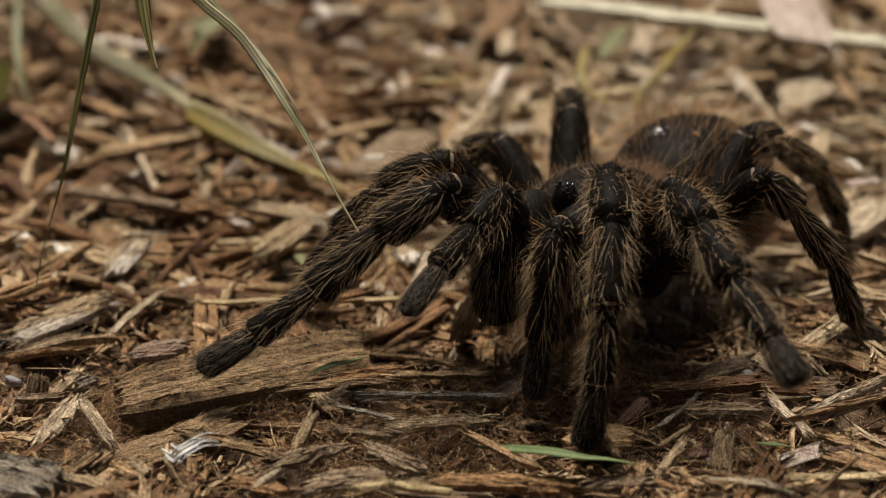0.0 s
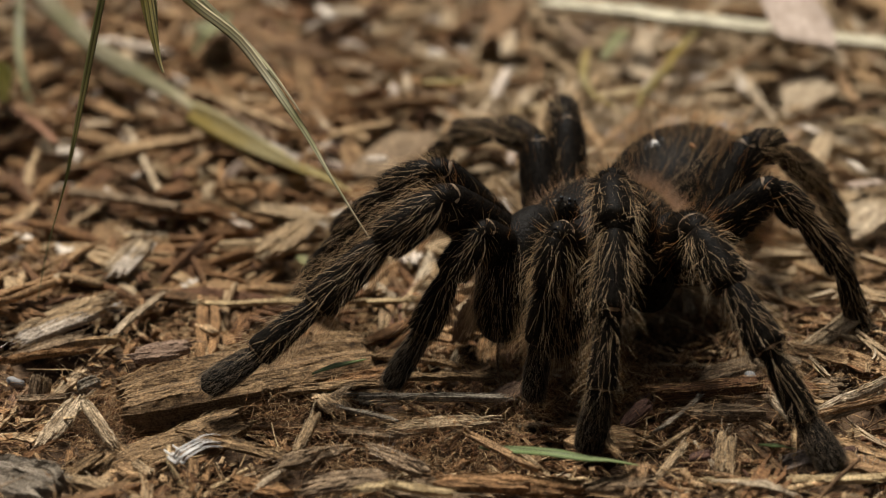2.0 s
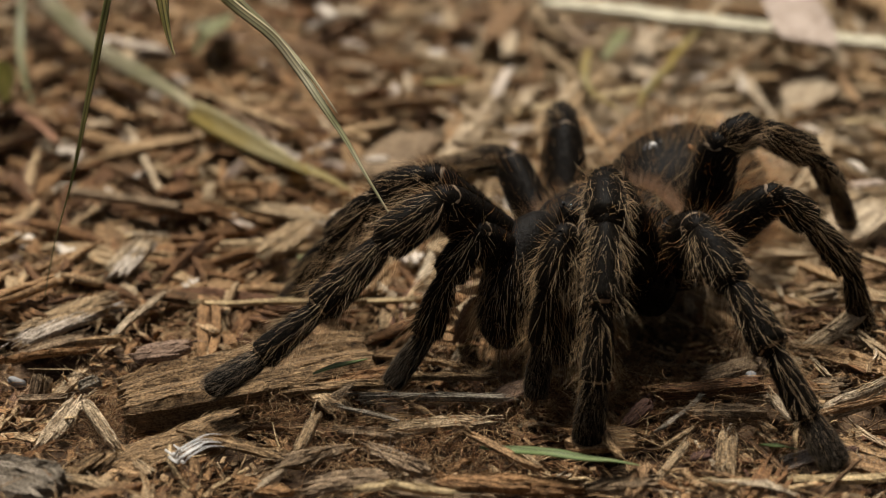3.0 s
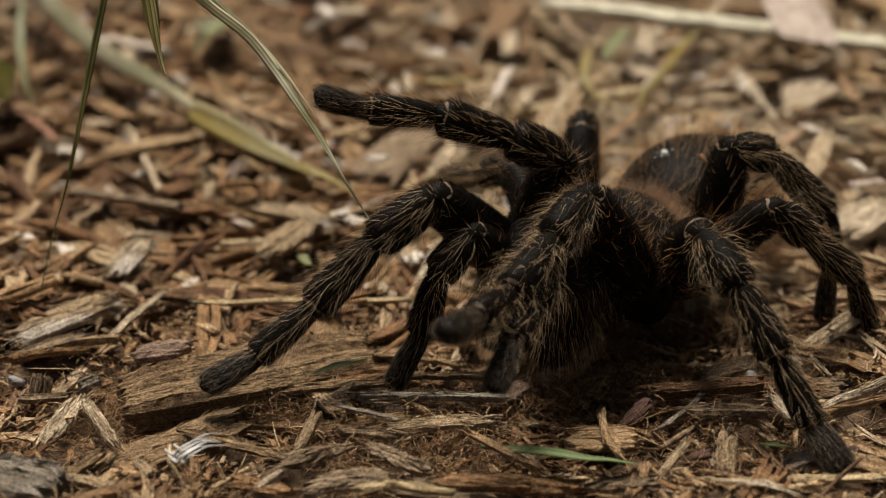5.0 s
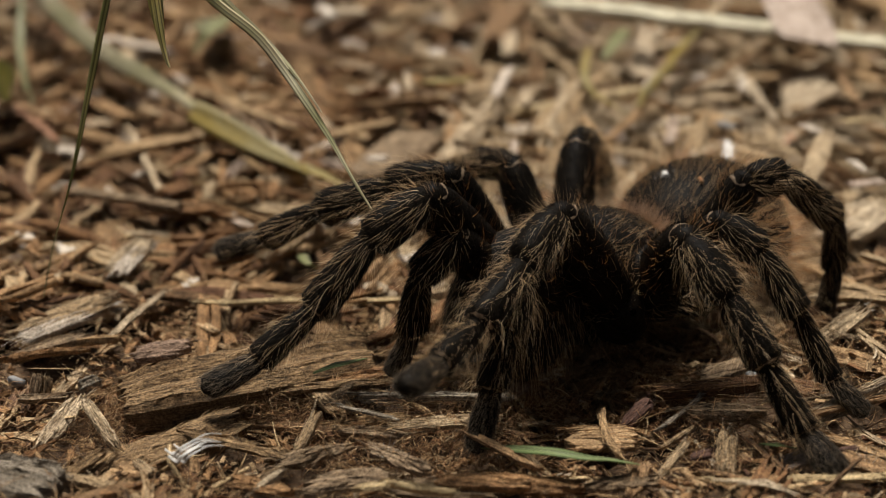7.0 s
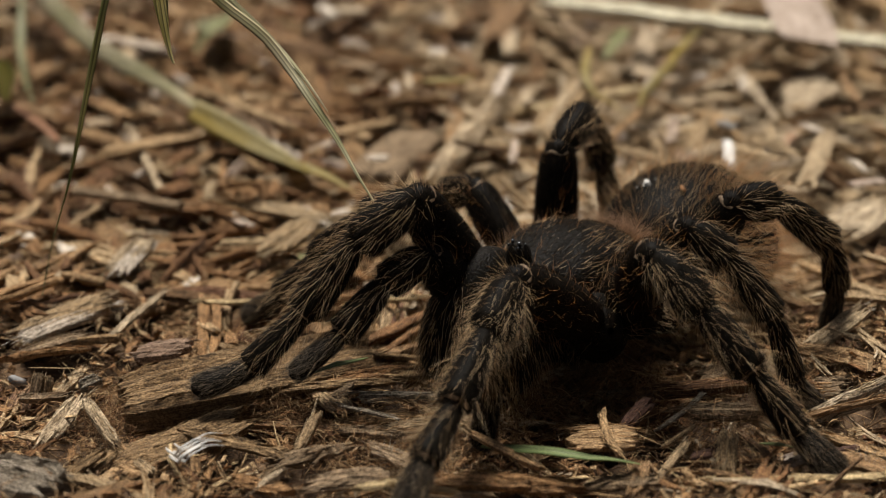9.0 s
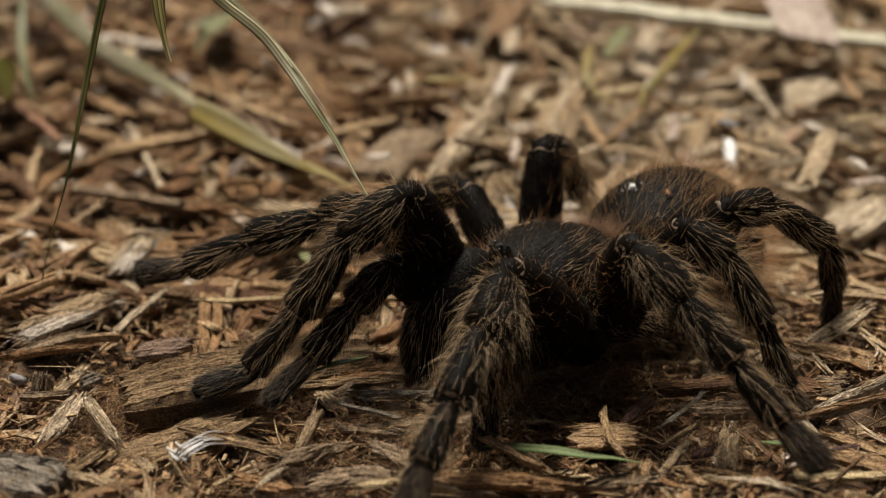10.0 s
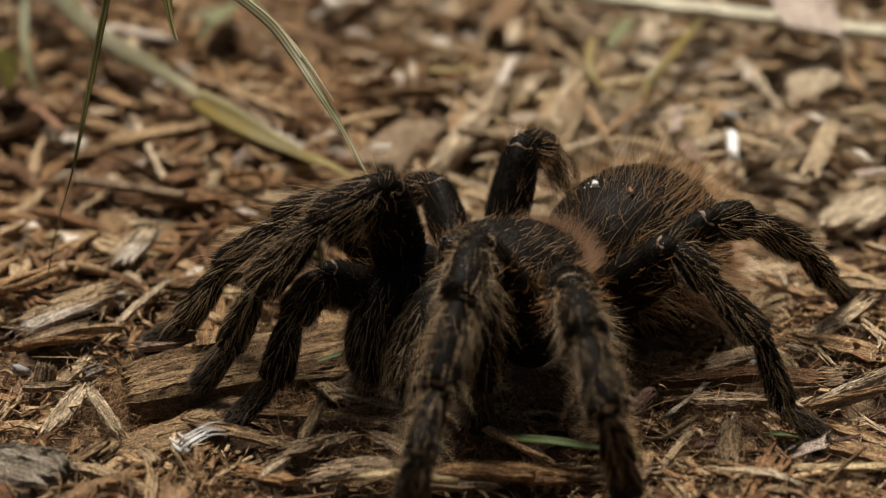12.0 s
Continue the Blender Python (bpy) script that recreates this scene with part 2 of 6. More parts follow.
def hairs(b, root, out, lean, length, width, mat, bend=0.5, segs=3):
    """Tapered hairs on the points root, standing out and leaning over by the direction lean."""
    n = len(root)
    if n == 0:
        return
    d0 = unit(out + rng.normal(0, 0.16, (n, 3)))
    d1 = unit(lean + rng.normal(0, 0.22, (n, 3)))
    s = np.linspace(0, 1, segs + 1)[None, :, None]
    c = root[:, None] + length[:, None, None] * (d0[:, None] * s * (1 - 0.35 * bend * s) + d1[:, None] * bend * s * s)
    a = unit(np.cross(d0, rng.normal(0, 1, (n, 3))))
    e = np.cross(d0, a)
    taper = (1 - 0.92 * s[0, :, 0] ** 1.5)
    w = width[:, None] * taper[None]
    v, t, uv = strips(c, np.repeat(a[:, None], segs + 1, 1), np.repeat(e[:, None], segs + 1, 1), w, w, 3, capped=False)
    b.add(v, t, mat, uv)


# ---- ground ----
def swell(x, y):
    """Height of the mulch's bed."""
    return (0.0022 * np.sin(31 * x + 1.3) * np.sin(27 * y + 0.4) + 0.0014 * np.sin(83 * x - 51 * y)
            + 0.0012 * np.sin(61 * x + 97 * y + 2.0) - 0.0020 * trough(x, y))


def trough(x, y):
    """The hollow along the foot of the split wood piece."""
    u, w = 0.920 * (x + 0.030) + 0.392 * (y + 0.0665), -0.392 * (x + 0.030) + 0.920 * (y + 0.0665)
    return np.exp(-np.abs(u / 0.018) ** 4 - (w / 0.0042) ** 2)


def ground():
    ax = np.concatenate([-np.geomspace(30, 0.21, 22), np.linspace(-0.2, 0.2, 134), np.geomspace(0.21, 30, 22)])
    ay = np.concatenate([-np.geomspace(30, 0.21, 22), np.linspace(-0.2, 0.3, 167), np.geomspace(0.31, 30, 22)])
    x, y = np.meshgrid(ax, ay, indexing="ij")
    near = (np.abs(x) < 0.22) & (np.abs(y) < 0.33)
    z = np.where(near, swell(x, y) + rng.normal(0, 0.0006, x.shape), 0.0) - 0.003
    b = Builder().add(np.stack([x, y, z], -1), grid_tris(len(ax), len(ay), False)[:, ::-1], HUMUS, np.stack([x, y], -1))
    return tagged(new("ground", b.mesh("ground")), "dark brown humus soil under wood mulch", "ground", kind="structure")


def slivers(p, d, sd, up, ln, wd, th, count, sections=5, ring=4, bend=0.25, ragged=0.12, fan=0.05, skew=0.18):
    """Torn chips as bundles of slivers lying side by side: centres p, axes d, sd, up, sizes. Verts, tris, uv, tones."""
    n = len(p)
    rep_ = lambda a: np.repeat(a, count, 0)
    k = np.tile(np.arange(count), n)
    off = ((k + 0.5) / count - 0.5 + rng.normal(0, 0.06, n * count)) * rep_(wd)
    lift = rng.normal(0, 0.16, n * count) * rep_(th)
    cut = rng.uniform(-1, 1, (n * count, 2)) * skew
    P, D_, S, U, L = rep_(p), rep_(d), rep_(sd), rep_(up), rep_(ln)
    turn = rng.normal(0, fan, (n * count, 1))
    D_ = unit(D_ + S * turn + U * rng.normal(0, fan * 0.6, (n * count, 1)))
    s = np.linspace(0, 1, sections)[None]
    s = (-0.5 + cut[:, :1]) * (1 - s) + (0.5 + cut[:, 1:]) * s
    arc = rep_(bend * rng.normal(0, 1, (n, 2))) * L[:, None]
    c = (P[:, None] + D_[:, None] * (s * L[:, None])[..., None] + S[:, None] * (off[:, None] + arc[:, :1] * (s ** 2 - 0.08))[..., None]
         + U[:, None] * (lift[:, None] - np.abs(arc[:, 1:]) * 0.6 * (s ** 2 - 0.08))[..., None])
    c = c + rng.normal(0, 0.010, c.shape) * L[:, None, None]
    u = np.abs(np.linspace(-1, 1, sections))[None]
    ends = 1 - rng.uniform(0.1, 0.95, (n * count, 1)) * u ** 5
    w = rep_(wd)[:, None] / count * 0.62 * ends * rng.uniform(0.75, 1.25, (n * count, sections)) * 1.2
    h = rep_(th)[:, None] / 2 * ends * rng.uniform(0.7, 1.3, (n * count, 1)) * rng.uniform(0.85, 1.15, (n * count, sections)) * 1.2
    full = lambda a: np.repeat(a[:, None], sections, 1)
    v, t, uv = strips(c, full(S), full(U), w, h, ring, ragged, ring > 3)
    uv[..., 1] += off[:, None, None]
    return v, t, uv, rep_(rng.uniform(0, 0.84, n))


def axes(yaw, pit, rol):
    d = np.stack([np.cos(yaw) * np.cos(pit), np.sin(yaw) * np.cos(pit), np.sin(pit)], -1)
    sd = np.stack([-np.sin(yaw), np.cos(yaw), np.zeros(len(yaw))], -1)
    up = np.cross(d, sd)
    return d, sd * np.cos(rol)[:, None] + up * np.sin(rol)[:, None], up * np.cos(rol)[:, None] - sd * np.sin(rol)[:, None]


CLEAR = []


def bare(p, spare):
    """Which points keep clear of the pieces laid out singly; the share spare stays all the same."""
    keep = np.ones(len(p), bool)
    for x, y, dx, dy, r in CLEAR:
        u = np.clip(((p[:, 0] - x) * dx + (p[:, 1] - y) * dy) / (dx * dx + dy * dy), 0, 1)
        keep &= np.hypot(p[:, 0] - x - u * dx, p[:, 1] - y - u * dy) > r
    return keep | (rng.uniform(0, 1, len(p)) < spare)


def chip_field(n, xs, ys, long, wide, flat, lift, tilt, count=1, broad=0.5, spare=0.0, **kw):
    """n chips strewn over the bed."""
    p = np.stack([rng.uniform(*xs, n), rng.uniform(*ys, n)], -1)
    p = p[bare(p, spare)]
    n = len(p)
    ln = np.minimum(np.exp(rng.normal(np.log(long), 0.45, n)), 2.0 * long)
    wd = np.minimum(1.5 * wide, np.exp(rng.normal(np.log(wide), 0.5, n)))
    wd = np.minimum(wd, ln * broad)
    th = np.minimum(wd * rng.uniform(0.2, 0.7, n), flat)
    d, sd, up = axes(rng.uniform(0, 2 * np.pi, n), rng.normal(0, tilt, n), rng.normal(0, 0.45, n))
    z = swell(p[:, 0], p[:, 1]) + rng.uniform(*lift, n)
    return slivers(np.concatenate([p, z[:, None]], 1), d, sd, up, ln, wd, th, count, **kw)


VIEW_X, VIEW_Y = (-0.17, 0.17), (-0.14, 0.25)


def mulch():
    b = Builder()
    front, rear = (-0.125, -0.03), (-0.03, 0.25)
    for n, ys, long, wide, lift, tilt, count, mat in (
            (3600, rear, 0.0050, 0.0011, (-0.003, 0.0018), 0.28, 1, WOOD),
            (3000, (-0.14, -0.03), 0.0046, 0.0010, (-0.003, 0.0018), 0.30, 1, DARK_WOOD), (2300, rear, 0.0105, 0.0024, (-0.0025, 0.0022), 0.20, 3, WOOD),
            (520, front, 0.0066, 0.0028, (-0.002, 0.0020), 0.28, 4, DARK_WOOD), (1000, rear, 0.0165, 0.0026, (-0.002, 0.0040), 0.24, 3, WOOD),
            (110, front, 0.0100, 0.0026, (-0.001, 0.0020), 0.20, 6, DARK_WOOD), (600, (0.03, 0.25), 0.020, 0.0032, (0.0, 0.006), 0.26, 3, WOOD),
            (90, (0.04, 0.25), 0.026, 0.0036, (0.002, 0.008), 0.28, 3, WOOD)):
        v, t, uv, tone = chip_field(n, VIEW_X, ys, long, wide, 0.0016, lift, tilt, count, sections=4 if count < 4 else 5, fan=0.04, skew=0.22, ragged=0.2)
        b.add(v, t, mat, uv, False, tone)
    # paler mulch to the right; its number also paints in stronger light there
    for n, xs, ys, long, wide, lift in ((2300, (-0.01, 0.17), (-0.03, 0.25), 0.0125, 0.0036, (-0.001, 0.0034)), (900, (0.0, 0.17), (0.02, 0.25), 0.018, 0.0028, (0.001, 0.006)), (260, (-0.17, -0.01), (0.0, 0.25), 0.0125, 0.0034, (-0.001, 0.003)),
                                        (280, (-0.02, 0.11), (-0.115, -0.045), 0.0065, 0.0011, (0.0, 0.0026))):
        v, t, uv, tone = chip_field(n, xs, ys, long, wide, 0.0016, lift, 0.2, 3, sections=4, fan=0.04, skew=0.22)
        b.add(v, t, PALE_WOOD, uv, False, tone)
    n = 15000
    p = rng.normal(0, 1, (n, 2)) * np.array([0.50, 0.54]) + np.array([0.0, 0.08])
    p = p[(np.abs(p[:, 0]) > 0.165) | (p[:, 1] > 0.245) | (p[:, 1] < -0.135)]
    n = len(p)
    d, sd, up = axes(rng.uniform(0, 2 * np.pi, n), rng.normal(0, 0.22, n), rng.normal(0, 0.45, n))
    ln = np.exp(rng.normal(np.log(0.018), 0.45, n))
    p = np.concatenate([p, rng.uniform(-0.003, 0.003, (n, 1))], 1)
    pale = rng.uniform(0, 1, n) < 0.35
    for mat, pick in ((WOOD, ~pale), (PALE_WOOD, pale)):
        v, t, uv, tone = slivers(p[pick], d[pick], sd[pick], up[pick], ln[pick], ln[pick] * 0.3, ln[pick] * 0.1, 1, sections=3, ring=3)
        b.add(v, t, mat, uv, False, tone)
    # darker chips on the left: browner mulch, with weaker light put into the colour
    v, t, uv, tone = chip_field(2600, (-0.17, 0.0), (-0.04, 0.25), 0.0125, 0.0024, 0.0018, (-0.001, 0.0044), 0.22, 3, fan=0.04)
    b.add(v, t, DARK_WOOD, uv, True, tone)
    for n, ys, long, wide in ((560, (-0.02, 0.25), 0.0080, 0.0030),):
        v, t, uv, tone = chip_field(n, (-0.13, 0.13), ys, long, wide, 0.0012, (0.0012, 0.0040), 0.3, 3, sections=4, fan=0.03, skew=0.14)
        b.add(v, t, BLEACHED, uv, False, tone)
    tagged(new("wood_mulch", b.mesh("wood_mulch")), "brown shredded wood mulch chips spread over soil", "mulch", kind="stuff")
    b = Builder()
    v, t, uv, tone = chip_field(9000, VIEW_X, VIEW_Y, 0.0055, 0.00018, 0.00016, (-0.002, 0.0024), 0.35, 1, sections=4, ring=3, spare=0.3, bend=0.7)
    b.add(v, t, FIBRE, uv, True, tone)
    v, t, uv, tone = chip_field(16000, (-0.09, 0.09), (-0.115, 0.0), 0.0022, 0.00007, 0.00007, (-0.001, 0.0030), 0.5, 1, sections=4, ring=3, spare=0.3, bend=1.0)
    b.add(v, t, RED_FIBRE, uv, True, tone)
    for a, c, n, spread in (((-0.0472, -0.0683, -0.0030), (-0.0124, -0.0570, -0.0020), 500, 0.0016), ((-0.0290, -0.0626, 0.0010), (-0.0072, -0.0570, 0.0010), 600, 0.0030), ((-0.0487, -0.0715, 0.0010), (-0.0473, -0.0608, 0.0020), 500, 0.0022), ((-0.0185, -0.0697, 0.0010), (-0.0003, -0.0765, 0.0010), 250, 0.0050),
                            ((-0.0065, -0.0716, 0.0010), (0.0098, -0.0767, 0.0010), 700, 0.0040), ((0.0273, -0.0495, 0.0010), (0.0359, -0.0591, 0.0010), 500, 0.0035), ((-0.0235, -0.0627, 0.0010), (-0.0177, -0.0750, 0.0010), 350, 0.0030), ((-0.0557, -0.0663, 0.0010), (-0.0483, -0.0715, 0.0010), 400, 0.0030), ((-0.0177, -0.0750, 0.0010), (-0.0063, -0.0816, 0.0010), 500, 0.0050), ((0.0102, -0.0628, 0.0010), (0.0189, -0.0591, 0.0010), 400, 0.0030), ((0.0346, -0.0717, 0.0010), (0.0461, -0.0768, 0.0010), 500, 0.0050)):
        p = np.array(a) + (np.array(c) - np.array(a)) * rng.uniform(0, 1, (n, 1)) + rng.normal(0, spread, (n, 3)) * np.array([1, 1, 0.5])
        d, sd, up = axes(rng.uniform(0, 2 * np.pi, n), rng.normal(0, 0.5, n), rng.normal(0, 0.45, n))
        v, t, uv, tone = slivers(p, d, sd, up, rng.uniform(0.0012, 0.0040, n), rng.uniform(0.00004, 0.00010, n), np.full(n, 0.00006), 1, sections=5, ring=3, bend=1.1)
        b.add(v, t, RED_FIBRE, uv, True, tone)
    v, t, uv, tone = chip_field(4500, (-0.085, 0.085), (-0.11, -0.01), 0.0045, 0.00009, 0.00009, (0.0, 0.0032), 0.3, 1, sections=5, ring=3, spare=0.3, bend=0.5)
    b.add(v, t, FIBRE, uv, True, tone)
    v, t, uv, tone = chip_field(3000, VIEW_X, VIEW_Y, 0.011, 0.00055, 0.0004, (-0.001, 0.0026), 0.25, 1, sections=4, ring=3, spare=0.3, bend=0.35)
    b.add(v, t, FIBRE, uv, True, tone)
    tagged(new("bark_fibres", b.mesh("bark_fibres")), "fine tangled brown bark fibres among wood mulch", "fibres", kind="stuff")
    b = Builder()
    v, t, uv, tone = chip_field(9000, VIEW_X, VIEW_Y, 0.0017, 0.0008, 0.0008, (-0.002, 0.0022), 0.5, 1, sections=2, ring=4, ragged=0.4)
    b.add(v, t, WOOD, uv, False, tone)
    v, t, uv, tone = chip_field(15000, (-0.10, 0.10), (-0.115, -0.01), 0.0016, 0.0011, 0.0004, (-0.001, 0.0027), 0.5, 1, sections=2, ring=4, ragged=0.4, broad=0.8)
    b.add(v, t, DARK_WOOD, uv, False, tone)
    tagged(new("mulch_crumbs", b.mesh("mulch_crumbs")), "small brown crumbs of bark and wood", "crumbs", kind="stuff")


def chip_builder(long, wide, thick, mat, bend=0.15, count=8, sections=9, skew=0.13, ragged=0.28, wobble=1.0, fray=1.0):
    """One torn chip, lying along x on z = 0: ridged along its fibres, with ragged ends."""
    ring = 2 * count + 2
    u = np.concatenate([np.linspace(-1, 1, count + 1), np.linspace(1, -1, count + 1)])
    top = np.concatenate([np.ones(count + 1), -np.ones(count + 1)])
    ridge = 1 + ragged * 1.6 * rng.uniform(-1, 0.6, ring)
    ridge[[0, count, count + 1, ring - 1]] *= 0.55
    shift = u * wide / 2 * (1 + 0.25 * ragged * rng.uniform(-1, 1, ring))
    s = np.linspace(0, 1, sections)[:, None]
    cut0, cut1 = rng.uniform(-1, 1, count + 1) * skew, rng.uniform(-1, 1, count + 1) * skew
    cut0, cut1 = np.concatenate([cut0, cut0[::-1]]), np.concatenate([cut1, cut1[::-1]])
    lean = rng.normal(0, 0.5) * wide / long
    x = ((-0.5 + cut0) * (1 - s) + (0.5 + cut1) * s) * long + lean * (shift[None] / wide) * long * 0.5
    q = x / long
    arc = 0.7 * bend * rng.normal(0, 1, 2) * long
    taper = 1 - rng.uniform(0.05, 0.45) * np.abs(2 * s - 1) ** 5
    jit = rng.normal(0, 0.05 * ragged, (sections, ring)) + 0.04 * (1 - wobble) * np.sin(np.linspace(0, 9, sections))[:, None] * np.sin(np.arange(ring) * 1.7)[None]
    y = shift[None] * taper * (1 + jit) + arc[0] * (q ** 2 - 0.08) + wobble * rng.normal(0, 0.006, (sections, 1)) * long
    z = thick / 2 * (1 + top * ridge * taper * (1 + 3 * jit)) - abs(arc[1]) * 0.5 * (q ** 2 - 0.08)
    v = np.stack([x, y, z], -1)
    around = np.cumsum(np.concatenate([[0], np.hypot(np.diff(shift), np.diff(top * thick / 2))]))
    uv = np.stack([x, np.repeat(around[None], sections, 0)], -1)
    t = grid_tris(sections, ring)[:, ::-1]
    caps = []
    for row, flip in ((0, 1), (sections - 1, -1)):
        for j in range(count):
            p, r = row * ring + j, row * ring + ring - 1 - j
            caps += [(p, p + 1, r)[::flip], (p + 1, r - 1, r)[::flip]]
    b = Builder().add(v, np.concatenate([t, np.array(caps)]), mat, uv, False)
    # torn fibres along the faces, over the edges and past the ends
    n = int(min(110, max(6, fray * long * wide * 1.0e6)))
    i, j = rng.integers(0, sections, n), rng.integers(0, count + 1, n)
    i = np.where(rng.uniform(0, 1, n) < 0.3, rng.choice([0, sections - 1], n), i)
    j = np.where(rng.uniform(0, 1, n) < 0.35, rng.choice([0, count], n), j)
    yaw, pit = rng.normal(0, 0.13, n), rng.normal(0.0, 0.12, n)
    d, sd, up = axes(yaw, pit, rng.normal(0, 0.6, n))
    ln = np.minimum(rng.uniform(0.0012, 0.0050, n), 0.5 * long)
    p = v[i, j] + np.array([0, 0, 0.00006])
    w = rng.uniform(0.00007, 0.00018, n)
    fv, ft, fuv, tone = slivers(p, d, sd, up, ln, w, w * 0.7, 1, sections=4, ring=3, bend=0.22)
    b.fray = fv.reshape(-1, 3), ft, mat, fuv.reshape(-1, 2) + np.array([0, 0.37]), tone * 0.15
    return b


FRAYS = Builder()


def frayed(m, fray):
    """Adds a chip's torn fibres, at the chip's pose, to the heap of fibres."""
    v, t, mat, uv, tone = fray
    FRAYS.add(v @ np.array(m.to_3x3()).T + np.array(m.translation), t, mat, uv, True, tone)


def lay(name, a, b_, wide, thick, mat, label, category="wood chip", rol=0, **kw):
    """A chip from point a to point b_ on the mulch."""
    a, b_ = Vector(a), Vector(b_)
    d = b_ - a
    chip = chip_builder(d.length, wide, thick, mat, **kw)
    ob = new(name, chip.mesh(name))
    yaw, pit = math.degrees(math.atan2(d.y, d.x)), -math.degrees(math.asin(d.z / d.length))
    ob.matrix_basis = Matrix.Translation((a + b_) / 2) @ pose(0, 0, 0, 0, pit, yaw) @ pose(0, 0, 0, rol)
    frayed(ob.matrix_basis, chip.fray)
    CLEAR.append((a.x, a.y, d.x, d.y, 0.5 * wide + 0.0008))
    return tagged(ob, label, category)


def strewn_chips():
    """The larger loose chips on top, one by one, from a few shapes."""
    shapes = []
    for i in range(24):
        mat = WOOD if i % 6 else PALE_WOOD
        shapes.append(chip_builder(rng.uniform(0.008, 0.019), rng.uniform(0.0016, 0.0045), rng.uniform(0.0007, 0.0016), mat,
                                   rng.uniform(0.1, 0.4), int(rng.integers(3, 6)), skew=0.14, sections=5))
    meshes = [c.mesh("wood_chip") for c in shapes]
    for i in range(270):
        x, y = rng.uniform(-0.13, 0.13), rng.uniform(-0.115, 0.2)
        if (y < -0.06 and rng.uniform() < 0.55) or not bare(np.array([[x, y]]), 0.0)[0]:
            y = rng.uniform(0.0, 0.2)
        ob = new("wood_chip", meshes[i % 24])
        ob.matrix_basis = pose(x, y, float(swell(x, y)) + rng.uniform(0.0002, 0.0018), rng.normal(0, 14), rng.normal(0, 6), rng.uniform(0, 360))
        if y < 0.01:
            frayed(ob.matrix_basis, shapes[i % 24].fray)
        pale = i % 24 % 6 == 0
        tagged(ob, "pale torn wood chip lying on the mulch" if pale else "brown torn wood chip lying on the mulch",
               "wood chip", "loose chips of the wood mulch")


def landmarks():
    """Chips and litter that stand out."""
    plank = lay("wood_plank_piece", (-0.0472, -0.0647, -0.0014), (-0.0114, -0.0488, -0.0014), 0.0122, 0.0068, PLANK_WOOD, "thick brown split wood piece half sunk in mulch", "wood piece",
        bend=0.02, count=14, sections=40, ragged=0.12, skew=0.022, wobble=0.2)
    sliver = lay("split_sliver", (-0.0281, -0.0592, 0.0000), (-0.0072, -0.0553, 0.0015), 0.0042, 0.0024, DARK_WOOD, "dark split sliver along the edge", "", bend=0.05, count=8, sections=20, ragged=0.3, wobble=0.4)
    sliver.matrix_basis = plank.matrix_basis.inverted() @ sliver.matrix_basis
    sliver.parent = plank
    lay("bark_strip", (-0.0522, -0.0836, -0.0010), (-0.0296, -0.0701, 0.0010), 0.0075, 0.0024, PLANK_WOOD, "curved tan bark strip lying on the mulch", "bark", bend=0.22, count=12, sections=24, ragged=0.3, skew=0.09, wobble=0.4)
    lay("weathered_chip", (-0.0647, -0.0858, 0.0000), (-0.0531, -0.0924, 0.0010), 0.011, 0.004, GREY_WOOD, "grey weathered wood chip lying on the mulch", bend=0.03, count=12, sections=14)
    lay("wood_chip", (-0.0566, -0.0767, 0.0020), (-0.0534, -0.0669, 0.0040), 0.0032, 0.0012, PALE_WOOD, "pale splintered wood chip leaning on the mulch")
    lay("wood_chip", (-0.0519, -0.0694, 0.0050), (-0.0468, -0.0770, 0.0020), 0.0019, 0.0010, PALE_WOOD, "pale narrow wood splinter lying on the mulch")
    lay("wood_chip", (0.0326, -0.0618, 0.0020), (0.0474, -0.0609, 0.0030), 0.0034, 0.002, DARK_WOOD, "flat brown wood chip lying on the mulch")
    lay("wood_chip", (0.0349, -0.0677, 0.0020), (0.0462, -0.0696, 0.0030), 0.0038, 0.0016, GREY_CHIP, "flat tan wood chip lying on the mulch")
    lay("wood_chip", (0.0484, -0.0580, 0.0010), (0.0564, -0.0608, 0.0020), 0.005, 0.0018, DARK_WOOD, "flat brown wood chip lying on the mulch")
    lay("wood_chip", (0.0572, -0.0478, 0.0030), (0.0659, -0.0424, 0.0070), 0.0035, 0.0012, PALE_WOOD, "pale pointed wood chip standing out of the mulch")
    lay("wood_chip", (-0.0552, -0.0190, 0.0030), (-0.0504, -0.0127, 0.0060), 0.005, 0.0016, PALE_WOOD, "pale wood chip lying on the mulch")
    lay("wood_chip", (-0.0661, -0.0443, 0.0030), (-0.0548, -0.0359, 0.0050), 0.006, 0.0018, PALE_WOOD, "pale torn wood chip lying on the mulch")
    lay("wood_chip", (-0.0303, -0.0141, 0.0040), (-0.0236, -0.0051, 0.0060), 0.006, 0.002, PALE_WOOD, "broad pale wood chip lying on the mulch")
    lay("wood_chip", (-0.0321, 0.0078, 0.0040), (-0.0203, -0.0013, 0.0050), 0.004, 0.0015, PALE_WOOD, "pale wood chip lying on the mulch")
    lay("wood_chip", (-0.0137, 0.0246, 0.0030), (-0.0032, 0.0457, 0.0050), 0.010, 0.002, GREY_CHIP, "broad tan flat wood chip lying on the mulch")
    lay("wood_stick", (-0.0015, 0.0205, 0.0040), (0.0109, 0.0553, 0.0070), 0.005, 0.003, PALE_WOOD, "straight pale wood stick lying on the mulch", "stick", bend=0.03)
    lay("wood_chip", (0.0680, -0.0067, 0.0040), (0.0773, 0.0017, 0.0070), 0.010, 0.002, PALE_WOOD, "broad pale flat wood chip lying on the mulch")
